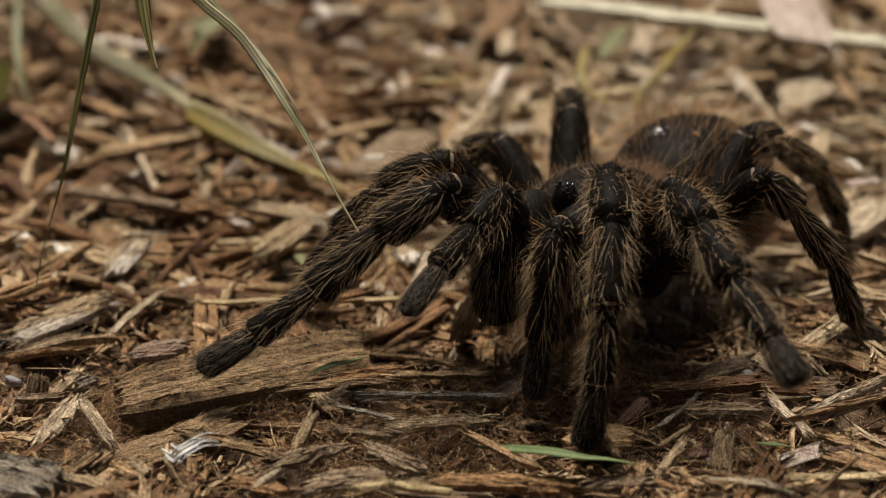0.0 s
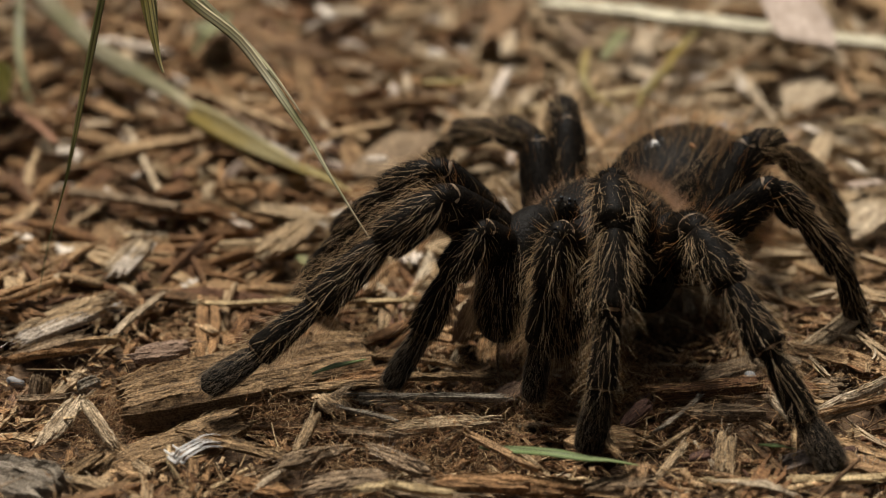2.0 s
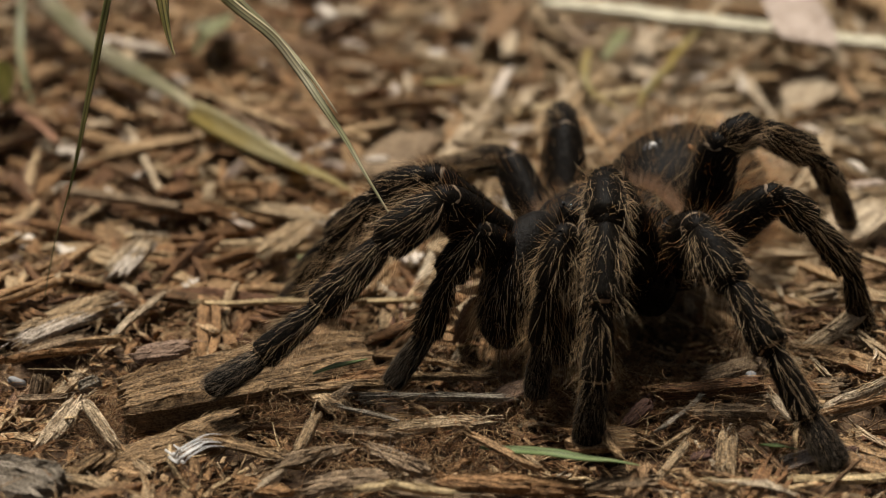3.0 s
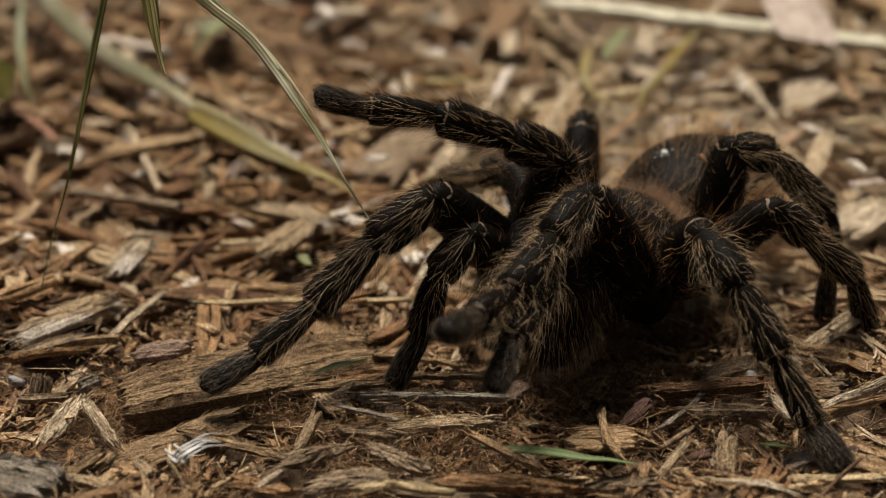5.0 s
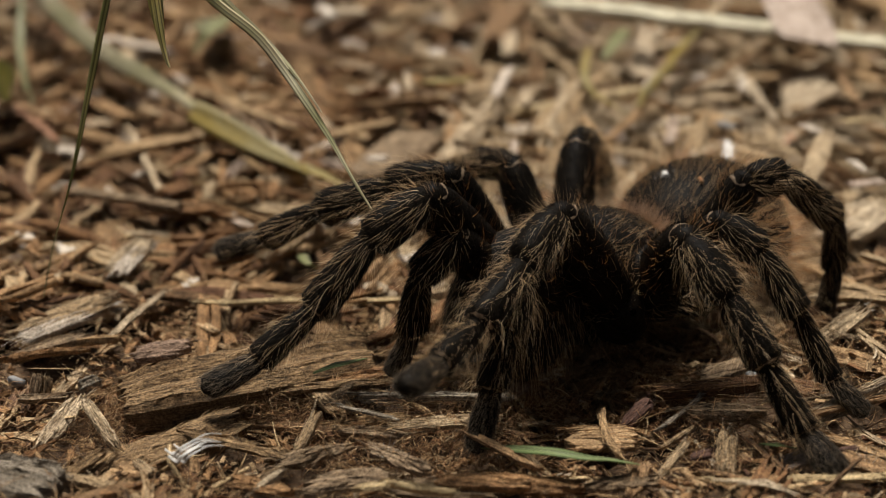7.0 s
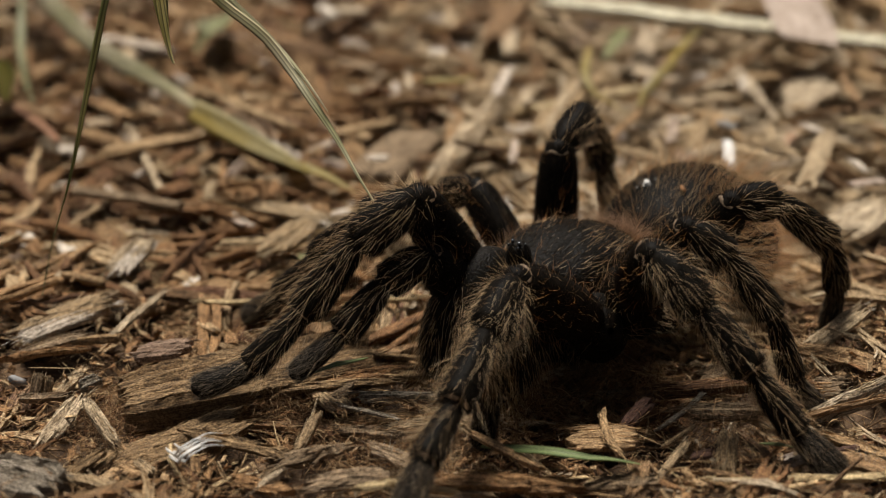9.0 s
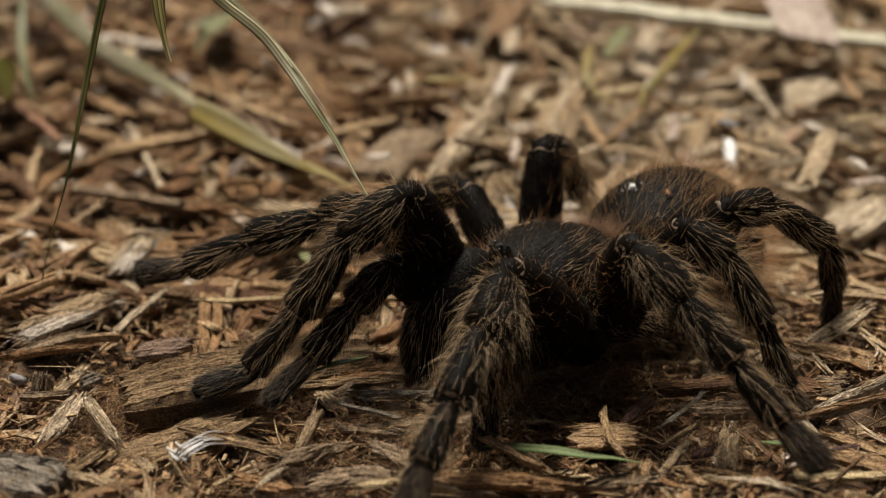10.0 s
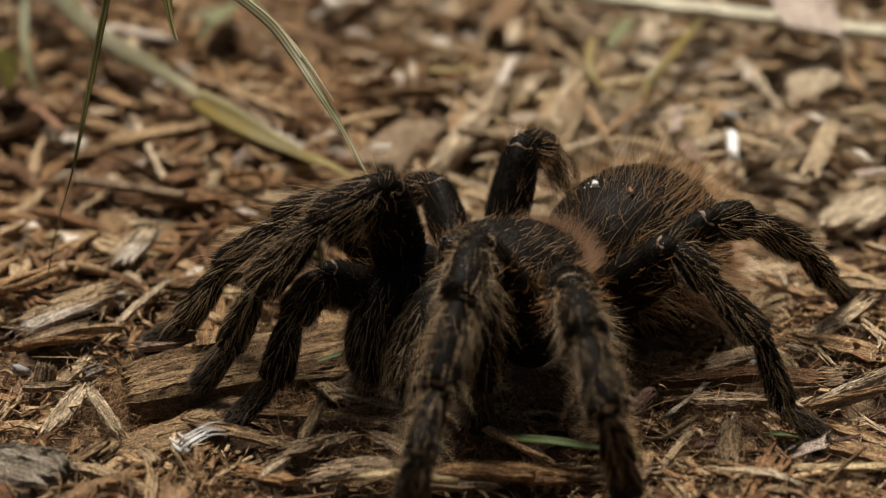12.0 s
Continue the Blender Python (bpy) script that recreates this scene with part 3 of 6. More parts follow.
    lay("white_pellet", (0.0525, 0.0162, 0.0085), (0.0529, 0.0232, 0.0107), 0.0019, 0.0018, CHALK, "small white oblong pellet lying on the mulch", "pellet", bend=0.02, ragged=0.1, count=5, skew=0.04)
    lay("wood_chip", (0.0581, 0.0205, 0.0040), (0.0671, 0.0122, 0.0050), 0.003, 0.0012, PALE_WOOD, "narrow pale wood chip lying on the mulch")
    lay("wood_chip", (0.0700, 0.0639, 0.0040), (0.0799, 0.0685, 0.0080), 0.012, 0.0016, PALE_WOOD, "broad pale bark piece lying on the mulch", "bark", count=4)
    lay("pink_leaf", (0.0771, 0.1060, 0.0172), (0.0759, 0.0712, 0.0160), 0.0128, 0.0007, PINK_LEAF, "flat dry pinkish leaf lying on the straw", "leaf", ragged=0.08, bend=0.03, skew=0.02, fray=0.0)
    lay("wood_chip", (0.0108, 0.0983, 0.0060), (0.0169, 0.1156, 0.0100), 0.007, 0.003, WOOD, "upright brown wood chip in the mulch")
    lay("bark_chip", (-0.0471, -0.0524, 0.0040), (-0.0393, -0.0525, 0.0050), 0.006, 0.0015, PINK_BARK, "flat pinkish bark flake lying on the mulch", "bark")
    # straws
    lay("straw_stem", (0.0235, 0.1061, 0.0135), (0.0992, 0.0730, 0.0125), 0.0058, 0.003, WHITE_STRAW, "long bleached dry straw stem lying on the mulch", "straw", bend=0.03, count=4, ragged=0.12, sections=12, skew=0.02)
    lay("straw_stem", (0.0138, 0.0558, 0.0050), (0.0425, 0.0689, 0.0060), 0.0028, 0.002, STRAW, "dry straw stem lying on the mulch", "straw", bend=0.02, count=3, ragged=0.1, skew=0.02)
    lay("straw_stem", (-0.0384, -0.0331, 0.0040), (-0.0045, -0.0316, 0.0040), 0.0013, 0.0010, STRAW, "thin dry straw stem lying on the mulch", "straw", bend=0.02, count=3, ragged=0.1, skew=0.02)
    lay("straw_stem", (-0.0698, 0.0137, 0.0050), (-0.0470, 0.0053, 0.0050), 0.0024, 0.0018, GREY_CHIP, "dry straw stem lying on the mulch", "straw", bend=0.03, count=3, ragged=0.1, skew=0.02)
    lay("straw_stem", (-0.0120, -0.0657, 0.0040), (0.0092, -0.0662, 0.0040), 0.0012, 0.001, GREY_WOOD, "thin grey split straw lying on the mulch", "straw", bend=0.02, count=3, ragged=0.1, skew=0.02)
    lay("straw_stem", (-0.0152, -0.0687, 0.0040), (-0.0064, -0.0731, 0.0040), 0.0007, 0.0006, GREY_WOOD, "thin pale grey straw lying on the mulch", "straw", bend=0.06, count=3, ragged=0.1, skew=0.02)
    lay("straw_stem", (-0.0938, 0.1179, 0.0120), (-0.0333, 0.0241, 0.0060), 0.0014, 0.0010, FIBRE, "long dry straw stem lying on the mulch", "straw", bend=0.02, count=3, ragged=0.1, skew=0.02)
    lay("dry_grass", (0.0375, 0.0404, 0.0125), (0.0540, 0.0852, 0.0135), 0.0017, 0.0015, YELLOW_BLADE, "yellow-green grass stem lying on the mulch", "grass", bend=0.05, count=3, ragged=0.1, skew=0.02)


def front_pieces():
    """Chips, strips, stalks and flakes that can be told apart, one by one."""
    for name, a, c, wide, thick, mat, label, category in (
            ("wood_chip", (-0.0624, -0.0631, 0.0020), (-0.0560, -0.0634, 0.0025), 0.0017, 0.0010, GREY_CHIP, "flat grey-tan wood chip lying on the mulch", "wood chip"),
            ("wood_chip", (-0.0614, -0.0590, 0.0010), (-0.0607, -0.0581, 0.0040), 0.0022, 0.0009, GREY_CHIP, "short tan wood chip leaning in the mulch", "wood chip"),
            ("wood_chip", (-0.0595, -0.0594, 0.0010), (-0.0590, -0.0589, 0.0040), 0.0013, 0.0009, PALE_WOOD, "short pale wood chip leaning in the mulch", "wood chip"),
            ("grey_dowel", (-0.0537, -0.0618, 0.0030), (-0.0510, -0.0612, 0.0040), 0.0018, 0.0016, GREY_WOOD, "short grey weathered bit of stalk on the mulch", "stalk"),
            ("bark_strip", (-0.0369, -0.0756, 0.0030), (-0.0218, -0.0808, 0.0020), 0.0024, 0.0011, PLANK_WOOD, "fibrous brown bark strip lying on the mulch", "bark"),
            ("bark_strip", (-0.0522, -0.0841, 0.0010), (-0.0476, -0.0822, 0.0035), 0.0022, 0.0009, PLANK_WOOD, "curled tan prong of torn bark on the mulch", "bark"),
            ("bark_strip", (-0.0496, -0.0840, 0.0000), (-0.0458, -0.0816, 0.0030), 0.0016, 0.0008, PLANK_WOOD, "curled tan prong of torn bark on the mulch", "bark"),
            ("wood_chip", (-0.0456, -0.0813, 0.0010), (-0.0409, -0.0850, 0.0015), 0.0030, 0.0010, DARK_WOOD, "brown torn wood chip lying under bark", "wood chip"),
            ("wood_chip", (-0.0431, -0.0821, 0.0020), (-0.0405, -0.0853, 0.0020), 0.0016, 0.0008, PALE_WOOD, "small pale wood chip lying under bark", "wood chip"),
            ("wood_chip", (-0.0256, -0.0876, 0.0010), (-0.0219, -0.0861, 0.0030), 0.0024, 0.0010, PALE_WOOD, "pale curled wood chip lying on the mulch", "wood chip"),
            ("bark_strip", (-0.0094, -0.0481, 0.0020), (0.0020, -0.0509, 0.0020), 0.0010, 0.0008, WOOD, "narrow tan bark strip lying on the mulch", "bark"),
            ("bark_strip", (-0.0172, -0.0562, 0.0025), (0.0057, -0.0564, 0.0025), 0.0013, 0.0009, PLANK_WOOD, "long narrow tan bark strip lying on the mulch", "bark"),
            ("bark_strip", (-0.0236, -0.0609, 0.0025), (-0.0082, -0.0594, 0.0030), 0.0017, 0.0010, PLANK_WOOD, "long tan split bark strip lying on the mulch", "bark"),
            ("wood_chip", (-0.0170, -0.0639, 0.0020), (-0.0135, -0.0625, 0.0035), 0.0026, 0.0009, GREY_CHIP, "rounded grey-brown wood chip on the mulch", "wood chip"),
            ("split_stalk", (-0.0122, -0.0632, 0.0020), (-0.0071, -0.0619, 0.0020), 0.0017, 0.0006, GREY_WOOD, "grey ribbed split stalk lying on the mulch", "stalk"),
            ("split_stalk", (-0.0016, -0.0641, 0.0030), (0.0095, -0.0646, 0.0030), 0.0013, 0.0007, GREY_WOOD, "long grey ribbed split stalk lying on the mulch", "stalk"),
            ("bark_flake", (0.0076, -0.0613, 0.0010), (0.0125, -0.0593, 0.0030), 0.0040, 0.0007, PINK_BARK, "flat pinkish-brown bark flake lying on the mulch", "bark"),
            ("yellow_peel", (-0.0120, -0.0918, 0.0030), (-0.0067, -0.0955, 0.0060), 0.0018, 0.0009, STRAW, "pale yellow dry curled peel on the mulch", "peel"),
            ("yellow_peel", (-0.0068, -0.0955, 0.0060), (0.0009, -0.0944, 0.0040), 0.0017, 0.0009, STRAW, "pale yellow dry curled peel on the mulch", "peel"),
            ("wood_chip", (-0.0001, -0.0879, 0.0020), (0.0119, -0.0885, 0.0020), 0.0034, 0.0011, DARK_WOOD, "broad brown grained wood chip on the mulch", "wood chip"),
            ("wood_chip", (0.0398, -0.0548, 0.0015), (0.0475, -0.0535, 0.0035), 0.0040, 0.0010, GREY_CHIP, "broad tan wood chip tilted on the mulch", "wood chip"),
            ("wood_slab", (0.0488, -0.0595, 0.0010), (0.0594, -0.0593, 0.0020), 0.0062, 0.0012, GREY_CHIP, "broad flat grey-brown wood slab on the mulch", "wood chip"),
            ("wood_splinter", (0.0487, -0.0645, 0.0030), (0.0526, -0.0758, 0.0030), 0.0016, 0.0010, PALE_WOOD, "pale frayed splinter bundle lying on the mulch", "splinter"),
            ("twig", (0.0516, -0.0728, 0.0040), (0.0682, -0.0663, 0.0050), 0.0010, 0.0009, WOOD, "thin brown twig lying on the mulch", "twig"),
            ("twig", (0.0551, -0.0700, 0.0040), (0.0694, -0.0605, 0.0050), 0.0014, 0.0011, PALE_WOOD, "pale barkless twig lying on the mulch", "twig"),
            ("wood_chip", (0.0545, -0.0746, 0.0020), (0.0649, -0.0829, 0.0020), 0.0019, 0.0010, WOOD, "long tan wood chip lying on the mulch", "wood chip"),
            ("leaf_flake", (0.0484, -0.0804, 0.0010), (0.0532, -0.0805, 0.0030), 0.0040, 0.0005, PINK_LEAF, "grey-pink dry leaf flake lying on the mulch", "leaf"),
            ("orange_chip", (0.0548, -0.0800, 0.0020), (0.0591, -0.0786, 0.0020), 0.0012, 0.0010, RED_BARK, "small rusty brown bark bit on the mulch", "bark"),
            ("wood_chip", (0.0261, -0.0896, 0.0010), (0.0276, -0.0846, 0.0030), 0.0026, 0.0010, WOOD, "tan wood chip leaning in the mulch", "wood chip"),
            ("wood_chip", (0.0353, -0.0845, 0.0020), (0.0420, -0.0872, 0.0020), 0.0011, 0.0008, WOOD, "narrow tan wood chip lying on the mulch", "wood chip"),
            ("wood_splinter", (0.0314, -0.0740, 0.0030), (0.0388, -0.0630, 0.0030), 0.0007, 0.0006, GREY_WOOD, "thin grey splinter lying on the mulch", "splinter"),
            ("wood_chip", (0.0442, -0.0668, 0.0010), (0.0475, -0.0722, 0.0020), 0.0012, 0.0007, PALE_WOOD, "small pale wood chip lying on the mulch", "wood chip"),
            ("wood_chip", (-0.0660, -0.0515, 0.0030), (-0.0564, -0.0455, 0.0040), 0.0030, 0.0012, GREY_CHIP, "broad grey-tan wood chip lying on the mulch", "wood chip"),
            ("wood_chip", (-0.0645, -0.0471, 0.0030), (-0.0510, -0.0463, 0.0040), 0.0019, 0.0011, WOOD, "long brown wood chip lying on the mulch", "wood chip"),
            ("twig", (-0.0672, -0.0535, 0.0040), (-0.0557, -0.0500, 0.0040), 0.0011, 0.0010, DARK_WOOD, "brown twig lying on the mulch", "twig"),
            ("wood_chip", (-0.0650, -0.0467, 0.0040), (-0.0542, -0.0367, 0.0050), 0.0040, 0.0012, BLEACHED, "bleached split wood chip lying on the mulch", "wood chip"),
            ("wood_chip", (-0.0542, -0.0210, 0.0040), (-0.0503, -0.0126, 0.0060), 0.0034, 0.0012, BLEACHED, "bleached pale wood chip lying on the mulch", "wood chip"),
            ("wood_splinter", (-0.0516, -0.0447, 0.0040), (-0.0457, -0.0284, 0.0040), 0.0015, 0.0010, PALE_WOOD, "pale wood splinter lying on the mulch", "splinter"),
            ("wood_chip", (-0.0296, 0.0073, 0.0040), (-0.0199, -0.0026, 0.0050), 0.0026, 0.0012, BLEACHED, "bleached oblong wood chip lying on the mulch", "wood chip"),
            ("wood_chip", (-0.0297, -0.0100, 0.0030), (-0.0237, -0.0086, 0.0060), 0.0042, 0.0012, BLEACHED, "broad bleached wood chip lying on the mulch", "wood chip"),
            ("wood_chip", (0.0574, -0.0481, 0.0030), (0.0667, -0.0408, 0.0060), 0.0024, 0.0010, BLEACHED, "bleached pointed wood chip standing in mulch", "wood chip"),
            ("wood_chip", (0.0712, -0.0045, 0.0040), (0.0775, 0.0035, 0.0070), 0.0072, 0.0012, PALE_WOOD, "broad pale rounded wood chip on the mulch", "wood chip")):
        lay(name, a, c, wide, thick, mat, label, category, bend=0.12, count=7, sections=11, ragged=0.4, skew=0.05 if mat is BLEACHED else 0.12)


def back_pieces():
    """Chips, sticks and flakes behind the spider that can be told apart, one by one."""
    for name, a, c, wide, thick, mat, label, category in (
            ("wood_chip", (-0.0711, 0.0962, 0.0080), (-0.0607, 0.0880, 0.0090), 0.0027, 0.0010, BLEACHED, "bleached oblong wood chip lying on the mulch", "wood chip"),
            ("wood_stick", (-0.0975, 0.1208, 0.0100), (-0.0789, 0.0952, 0.0110), 0.0029, 0.0010, GREY_CHIP, "long tan wood stick lying on the mulch", "stick"),
            ("wood_stick", (-0.0717, 0.0788, 0.0060), (-0.0511, 0.0472, 0.0070), 0.0024, 0.0008, WOOD, "long tan wood strip lying under grass", "stick"),
            ("wood_stick", (-0.0542, 0.0731, 0.0060), (-0.0296, 0.0439, 0.0070), 0.0014, 0.0008, WOOD, "long thin tan wood strip lying on the mulch", "stick"),
            ("wood_stick", (-0.0628, 0.0495, 0.0050), (-0.0513, 0.0129, 0.0060), 0.0014, 0.0008, PALE_WOOD, "thin pale wood stick lying on the mulch", "stick"),
            ("wood_chip", (-0.0870, 0.0586, 0.0060), (-0.0738, 0.0357, 0.0070), 0.0018, 0.0008, WOOD, "long brown wood chip lying on the mulch", "wood chip"),
            ("wood_chip", (-0.0760, 0.0746, 0.0030), (-0.0640, 0.0574, 0.0040), 0.0031, 0.0011, DARK_WOOD, "dark brown wood chip sunk in mulch", "wood chip"),
            ("wood_chip", (-0.0587, 0.1117, 0.0080), (-0.0656, 0.1267, 0.0090), 0.0018, 0.0008, GREY_CHIP, "tan wood chip leaning in the mulch", "wood chip"),
            ("bark_strip", (-0.0361, 0.1010, 0.0060), (-0.0229, 0.0895, 0.0070), 0.0033, 0.0011, WOOD, "broad brown bark strip lying on the mulch", "bark"),
            ("wood_chip", (-0.0282, 0.1186, 0.0100), (-0.0243, 0.1061, 0.0110), 0.0023, 0.0008, BLEACHED, "small bleached wood flake on the mulch", "wood chip"),
            ("wood_chip", (-0.0240, 0.1117, 0.0100), (-0.0174, 0.1083, 0.0110), 0.0051, 0.0018, PALE_WOOD, "broad golden wood chip lying on the mulch", "wood chip"),
            ("wood_chip", (-0.0125, 0.1129, 0.0090), (-0.0022, 0.1140, 0.0100), 0.0031, 0.0011, PALE_WOOD, "broad pale wood chip lying on the mulch", "wood chip"),
            ("bark_chip", (-0.0214, 0.0824, 0.0080), (-0.0138, 0.0735, 0.0090), 0.0029, 0.0010, GREY_CHIP, "curved tan bark piece arching over a hollow", "bark"),
            ("bark_chip", (-0.0135, 0.0808, 0.0060), (-0.0153, 0.0629, 0.0070), 0.0022, 0.0008, GREY_CHIP, "curved tan bark piece lying on the mulch", "bark"),
            ("wood_chip", (-0.0111, 0.0558, 0.0070), (-0.0095, 0.0672, 0.0080), 0.0019, 0.0008, BLEACHED, "bleached upright wood chip in the mulch", "wood chip"),
            ("wood_chip", (-0.0069, 0.0665, 0.0070), (-0.0077, 0.0766, 0.0080), 0.0016, 0.0008, PALE_WOOD, "pale narrow wood chip standing in the mulch", "wood chip"),
            ("wood_chip", (0.0104, 0.0570, 0.0090), (0.0140, 0.0731, 0.0100), 0.0023, 0.0008, BLEACHED, "bleached pointed wood chip in the mulch", "wood chip"),
            ("wood_chip", (0.0087, 0.0611, 0.0070), (0.0102, 0.0785, 0.0080), 0.0016, 0.0008, PALE_WOOD, "pale narrow wood chip leaning in the mulch", "wood chip"),
            ("wood_chip", (-0.0008, 0.0575, 0.0070), (0.0027, 0.0581, 0.0080), 0.0016, 0.0008, BLEACHED, "small bleached wood chip on the mulch", "wood chip"),
            ("wood_chip", (0.0145, 0.0884, 0.0080), (0.0143, 0.1197, 0.0090), 0.0034, 0.0012, PALE_WOOD, "long pale tapering wood chip on the mulch", "wood chip"),
            ("wood_stick", (0.0213, 0.1197, 0.0090), (0.0262, 0.0965, 0.0100), 0.0026, 0.0009, PALE_WOOD, "pale wood stick lying on the mulch", "stick"),
            ("wood_chip", (-0.0231, 0.0676, 0.0060), (-0.0160, 0.0665, 0.0070), 0.0028, 0.0010, PALE_WOOD, "pale curled wood chip on the mulch", "wood chip"),
            ("bark_strip", (-0.0218, 0.0424, 0.0060), (-0.0097, 0.0472, 0.0070), 0.0024, 0.0009, WOOD, "long brown bark strip lying on the mulch", "bark"),
            ("wood_chip", (-0.0140, 0.0264, 0.0070), (-0.0102, 0.0238, 0.0080), 0.0023, 0.0008, BLEACHED, "bleached wood flake lying on the mulch", "wood chip"),
            ("wood_chip", (0.0168, 0.0546, 0.0080), (0.0167, 0.0613, 0.0090), 0.0020, 0.0008, PALE_WOOD, "short pale wood chip in the mulch", "wood chip"),
            ("wood_chip", (0.0125, 0.0102, 0.0120), (0.0132, 0.0193, 0.0130), 0.0016, 0.0008, BLEACHED, "bleached upright wood chip in the mulch", "wood chip"),
            ("bark_strip", (-0.0363, 0.0710, 0.0030), (-0.0253, 0.0440, 0.0040), 0.0014, 0.0008, DARK_WOOD, "dark narrow bark strip lying on the mulch", "bark"),
            ("wood_chip", (0.0409, 0.0485, 0.0120), (0.0409, 0.0542, 0.0130), 0.0021, 0.0008, BLEACHED, "bleached rounded wood chip in the mulch", "wood chip"),
            ("wood_chip", (0.0426, 0.0269, 0.0100), (0.0445, 0.0376, 0.0110), 0.0020, 0.0008, BLEACHED, "bleached narrow wood chip leaning in the mulch", "wood chip"),
            ("wood_chip", (0.0599, 0.0541, 0.0110), (0.0608, 0.0595, 0.0120), 0.0017, 0.0008, BLEACHED, "small bleached wood chip in the mulch", "wood chip"),
            ("pebble", (0.0537, 0.0407, 0.0090), (0.0561, 0.0347, 0.0100), 0.0019, 0.0008, STONE, "small grey stone chip on the mulch", "stone"),
            ("wood_chip", (0.0543, 0.0284, 0.0090), (0.0616, 0.0171, 0.0100), 0.0021, 0.0008, PALE_WOOD, "golden split wood chip lying on the mulch", "wood chip"),
            ("wood_chip", (0.0781, 0.0408, 0.0090), (0.0857, 0.0392, 0.0100), 0.0025, 0.0009, STRAW, "golden yellow wood chip lying on the mulch", "wood chip"),
            ("wood_plank_piece", (0.0649, 0.0065, 0.0090), (0.0735, 0.0317, 0.0100), 0.0037, 0.0013, PALE_WOOD, "pale straight wood plank lying on the mulch", "wood piece"),
            ("wood_chip", (0.0749, 0.0171, 0.0100), (0.0759, 0.0086, 0.0110), 0.0013, 0.0008, BLEACHED, "bleached slanting wood splinter on the mulch", "wood chip"),
            ("wood_stick", (0.0466, 0.0684, 0.0100), (0.0560, 0.0918, 0.0110), 0.0018, 0.0008, GREY_CHIP, "tan wood stick lying under straw", "stick"),
            ("wood_stick", (0.0575, 0.0933, 0.0130), (0.0625, 0.1103, 0.0140), 0.0023, 0.0008, PALE_WOOD, "pale wood stick lying under straw", "stick"),
            ("wood_stick", (0.0253, 0.0511, 0.0090), (0.0306, 0.0233, 0.0100), 0.0021, 0.0008, WOOD, "tan wood stick lying on the mulch", "stick"),
            ("wood_stick", (0.0307, 0.0296, 0.0090), (0.0408, 0.0495, 0.0100), 0.0017, 0.0008, WOOD, "tan wood stick lying on the mulch", "stick"),
            ("wood_stick", (0.0229, 0.1118, 0.0110), (0.0317, 0.0822, 0.0120), 0.0022, 0.0008, GREY_CHIP, "tan wood stick lying on the mulch", "stick"),
            ("wood_chip", (0.0211, 0.0191, 0.0090), (0.0286, 0.0233, 0.0100), 0.0018, 0.0008, PALE_WOOD, "pale wood chip lying on the mulch", "wood chip"),
            ("wood_chip", (0.0794, 0.0655, 0.0050), (0.0699, 0.0571, 0.0060), 0.0016, 0.0008, DARK_WOOD, "dark wood chip under pale bark", "wood chip"),
            ("wood_chip", (0.0805, 0.0529, 0.0070), (0.0891, 0.0567, 0.0080), 0.0021, 0.0008, WOOD, "brown wood chip lying on the mulch", "wood chip"),
            ("wood_chip", (0.0829, 0.0721, 0.0090), (0.0821, 0.0509, 0.0100), 0.0020, 0.0008, WOOD, "brown wood chip leaning in the mulch", "wood chip"),
            ("wood_chip", (0.0848, 0.0766, 0.0080), (0.0909, 0.0663, 0.0090), 0.0024, 0.0008, WOOD, "broad brown wood chip on the mulch", "wood chip"),
            ("wood_chip", (0.0695, 0.0395, 0.0090), (0.0723, 0.0317, 0.0100), 0.0020, 0.0008, BLEACHED, "pale grey wood chip on the mulch", "wood chip"),
            ("bark_chip", (0.0441, 0.0237, 0.0090), (0.0454, 0.0108, 0.0100), 0.0028, 0.0010, PINK_BARK, "flat pinkish bark flake lying on the mulch", "bark"),
            ("wood_chip", (0.0786, 0.0090, 0.0090), (0.0722, 0.0043, 0.0100), 0.0024, 0.0008, BLEACHED, "broad bleached wood chip on the mulch", "wood chip")):
        lay(name, a, c, wide, thick, mat, label, category, bend=0.10, count=6, sections=9, ragged=0.35, skew=0.07, fray=0.2)


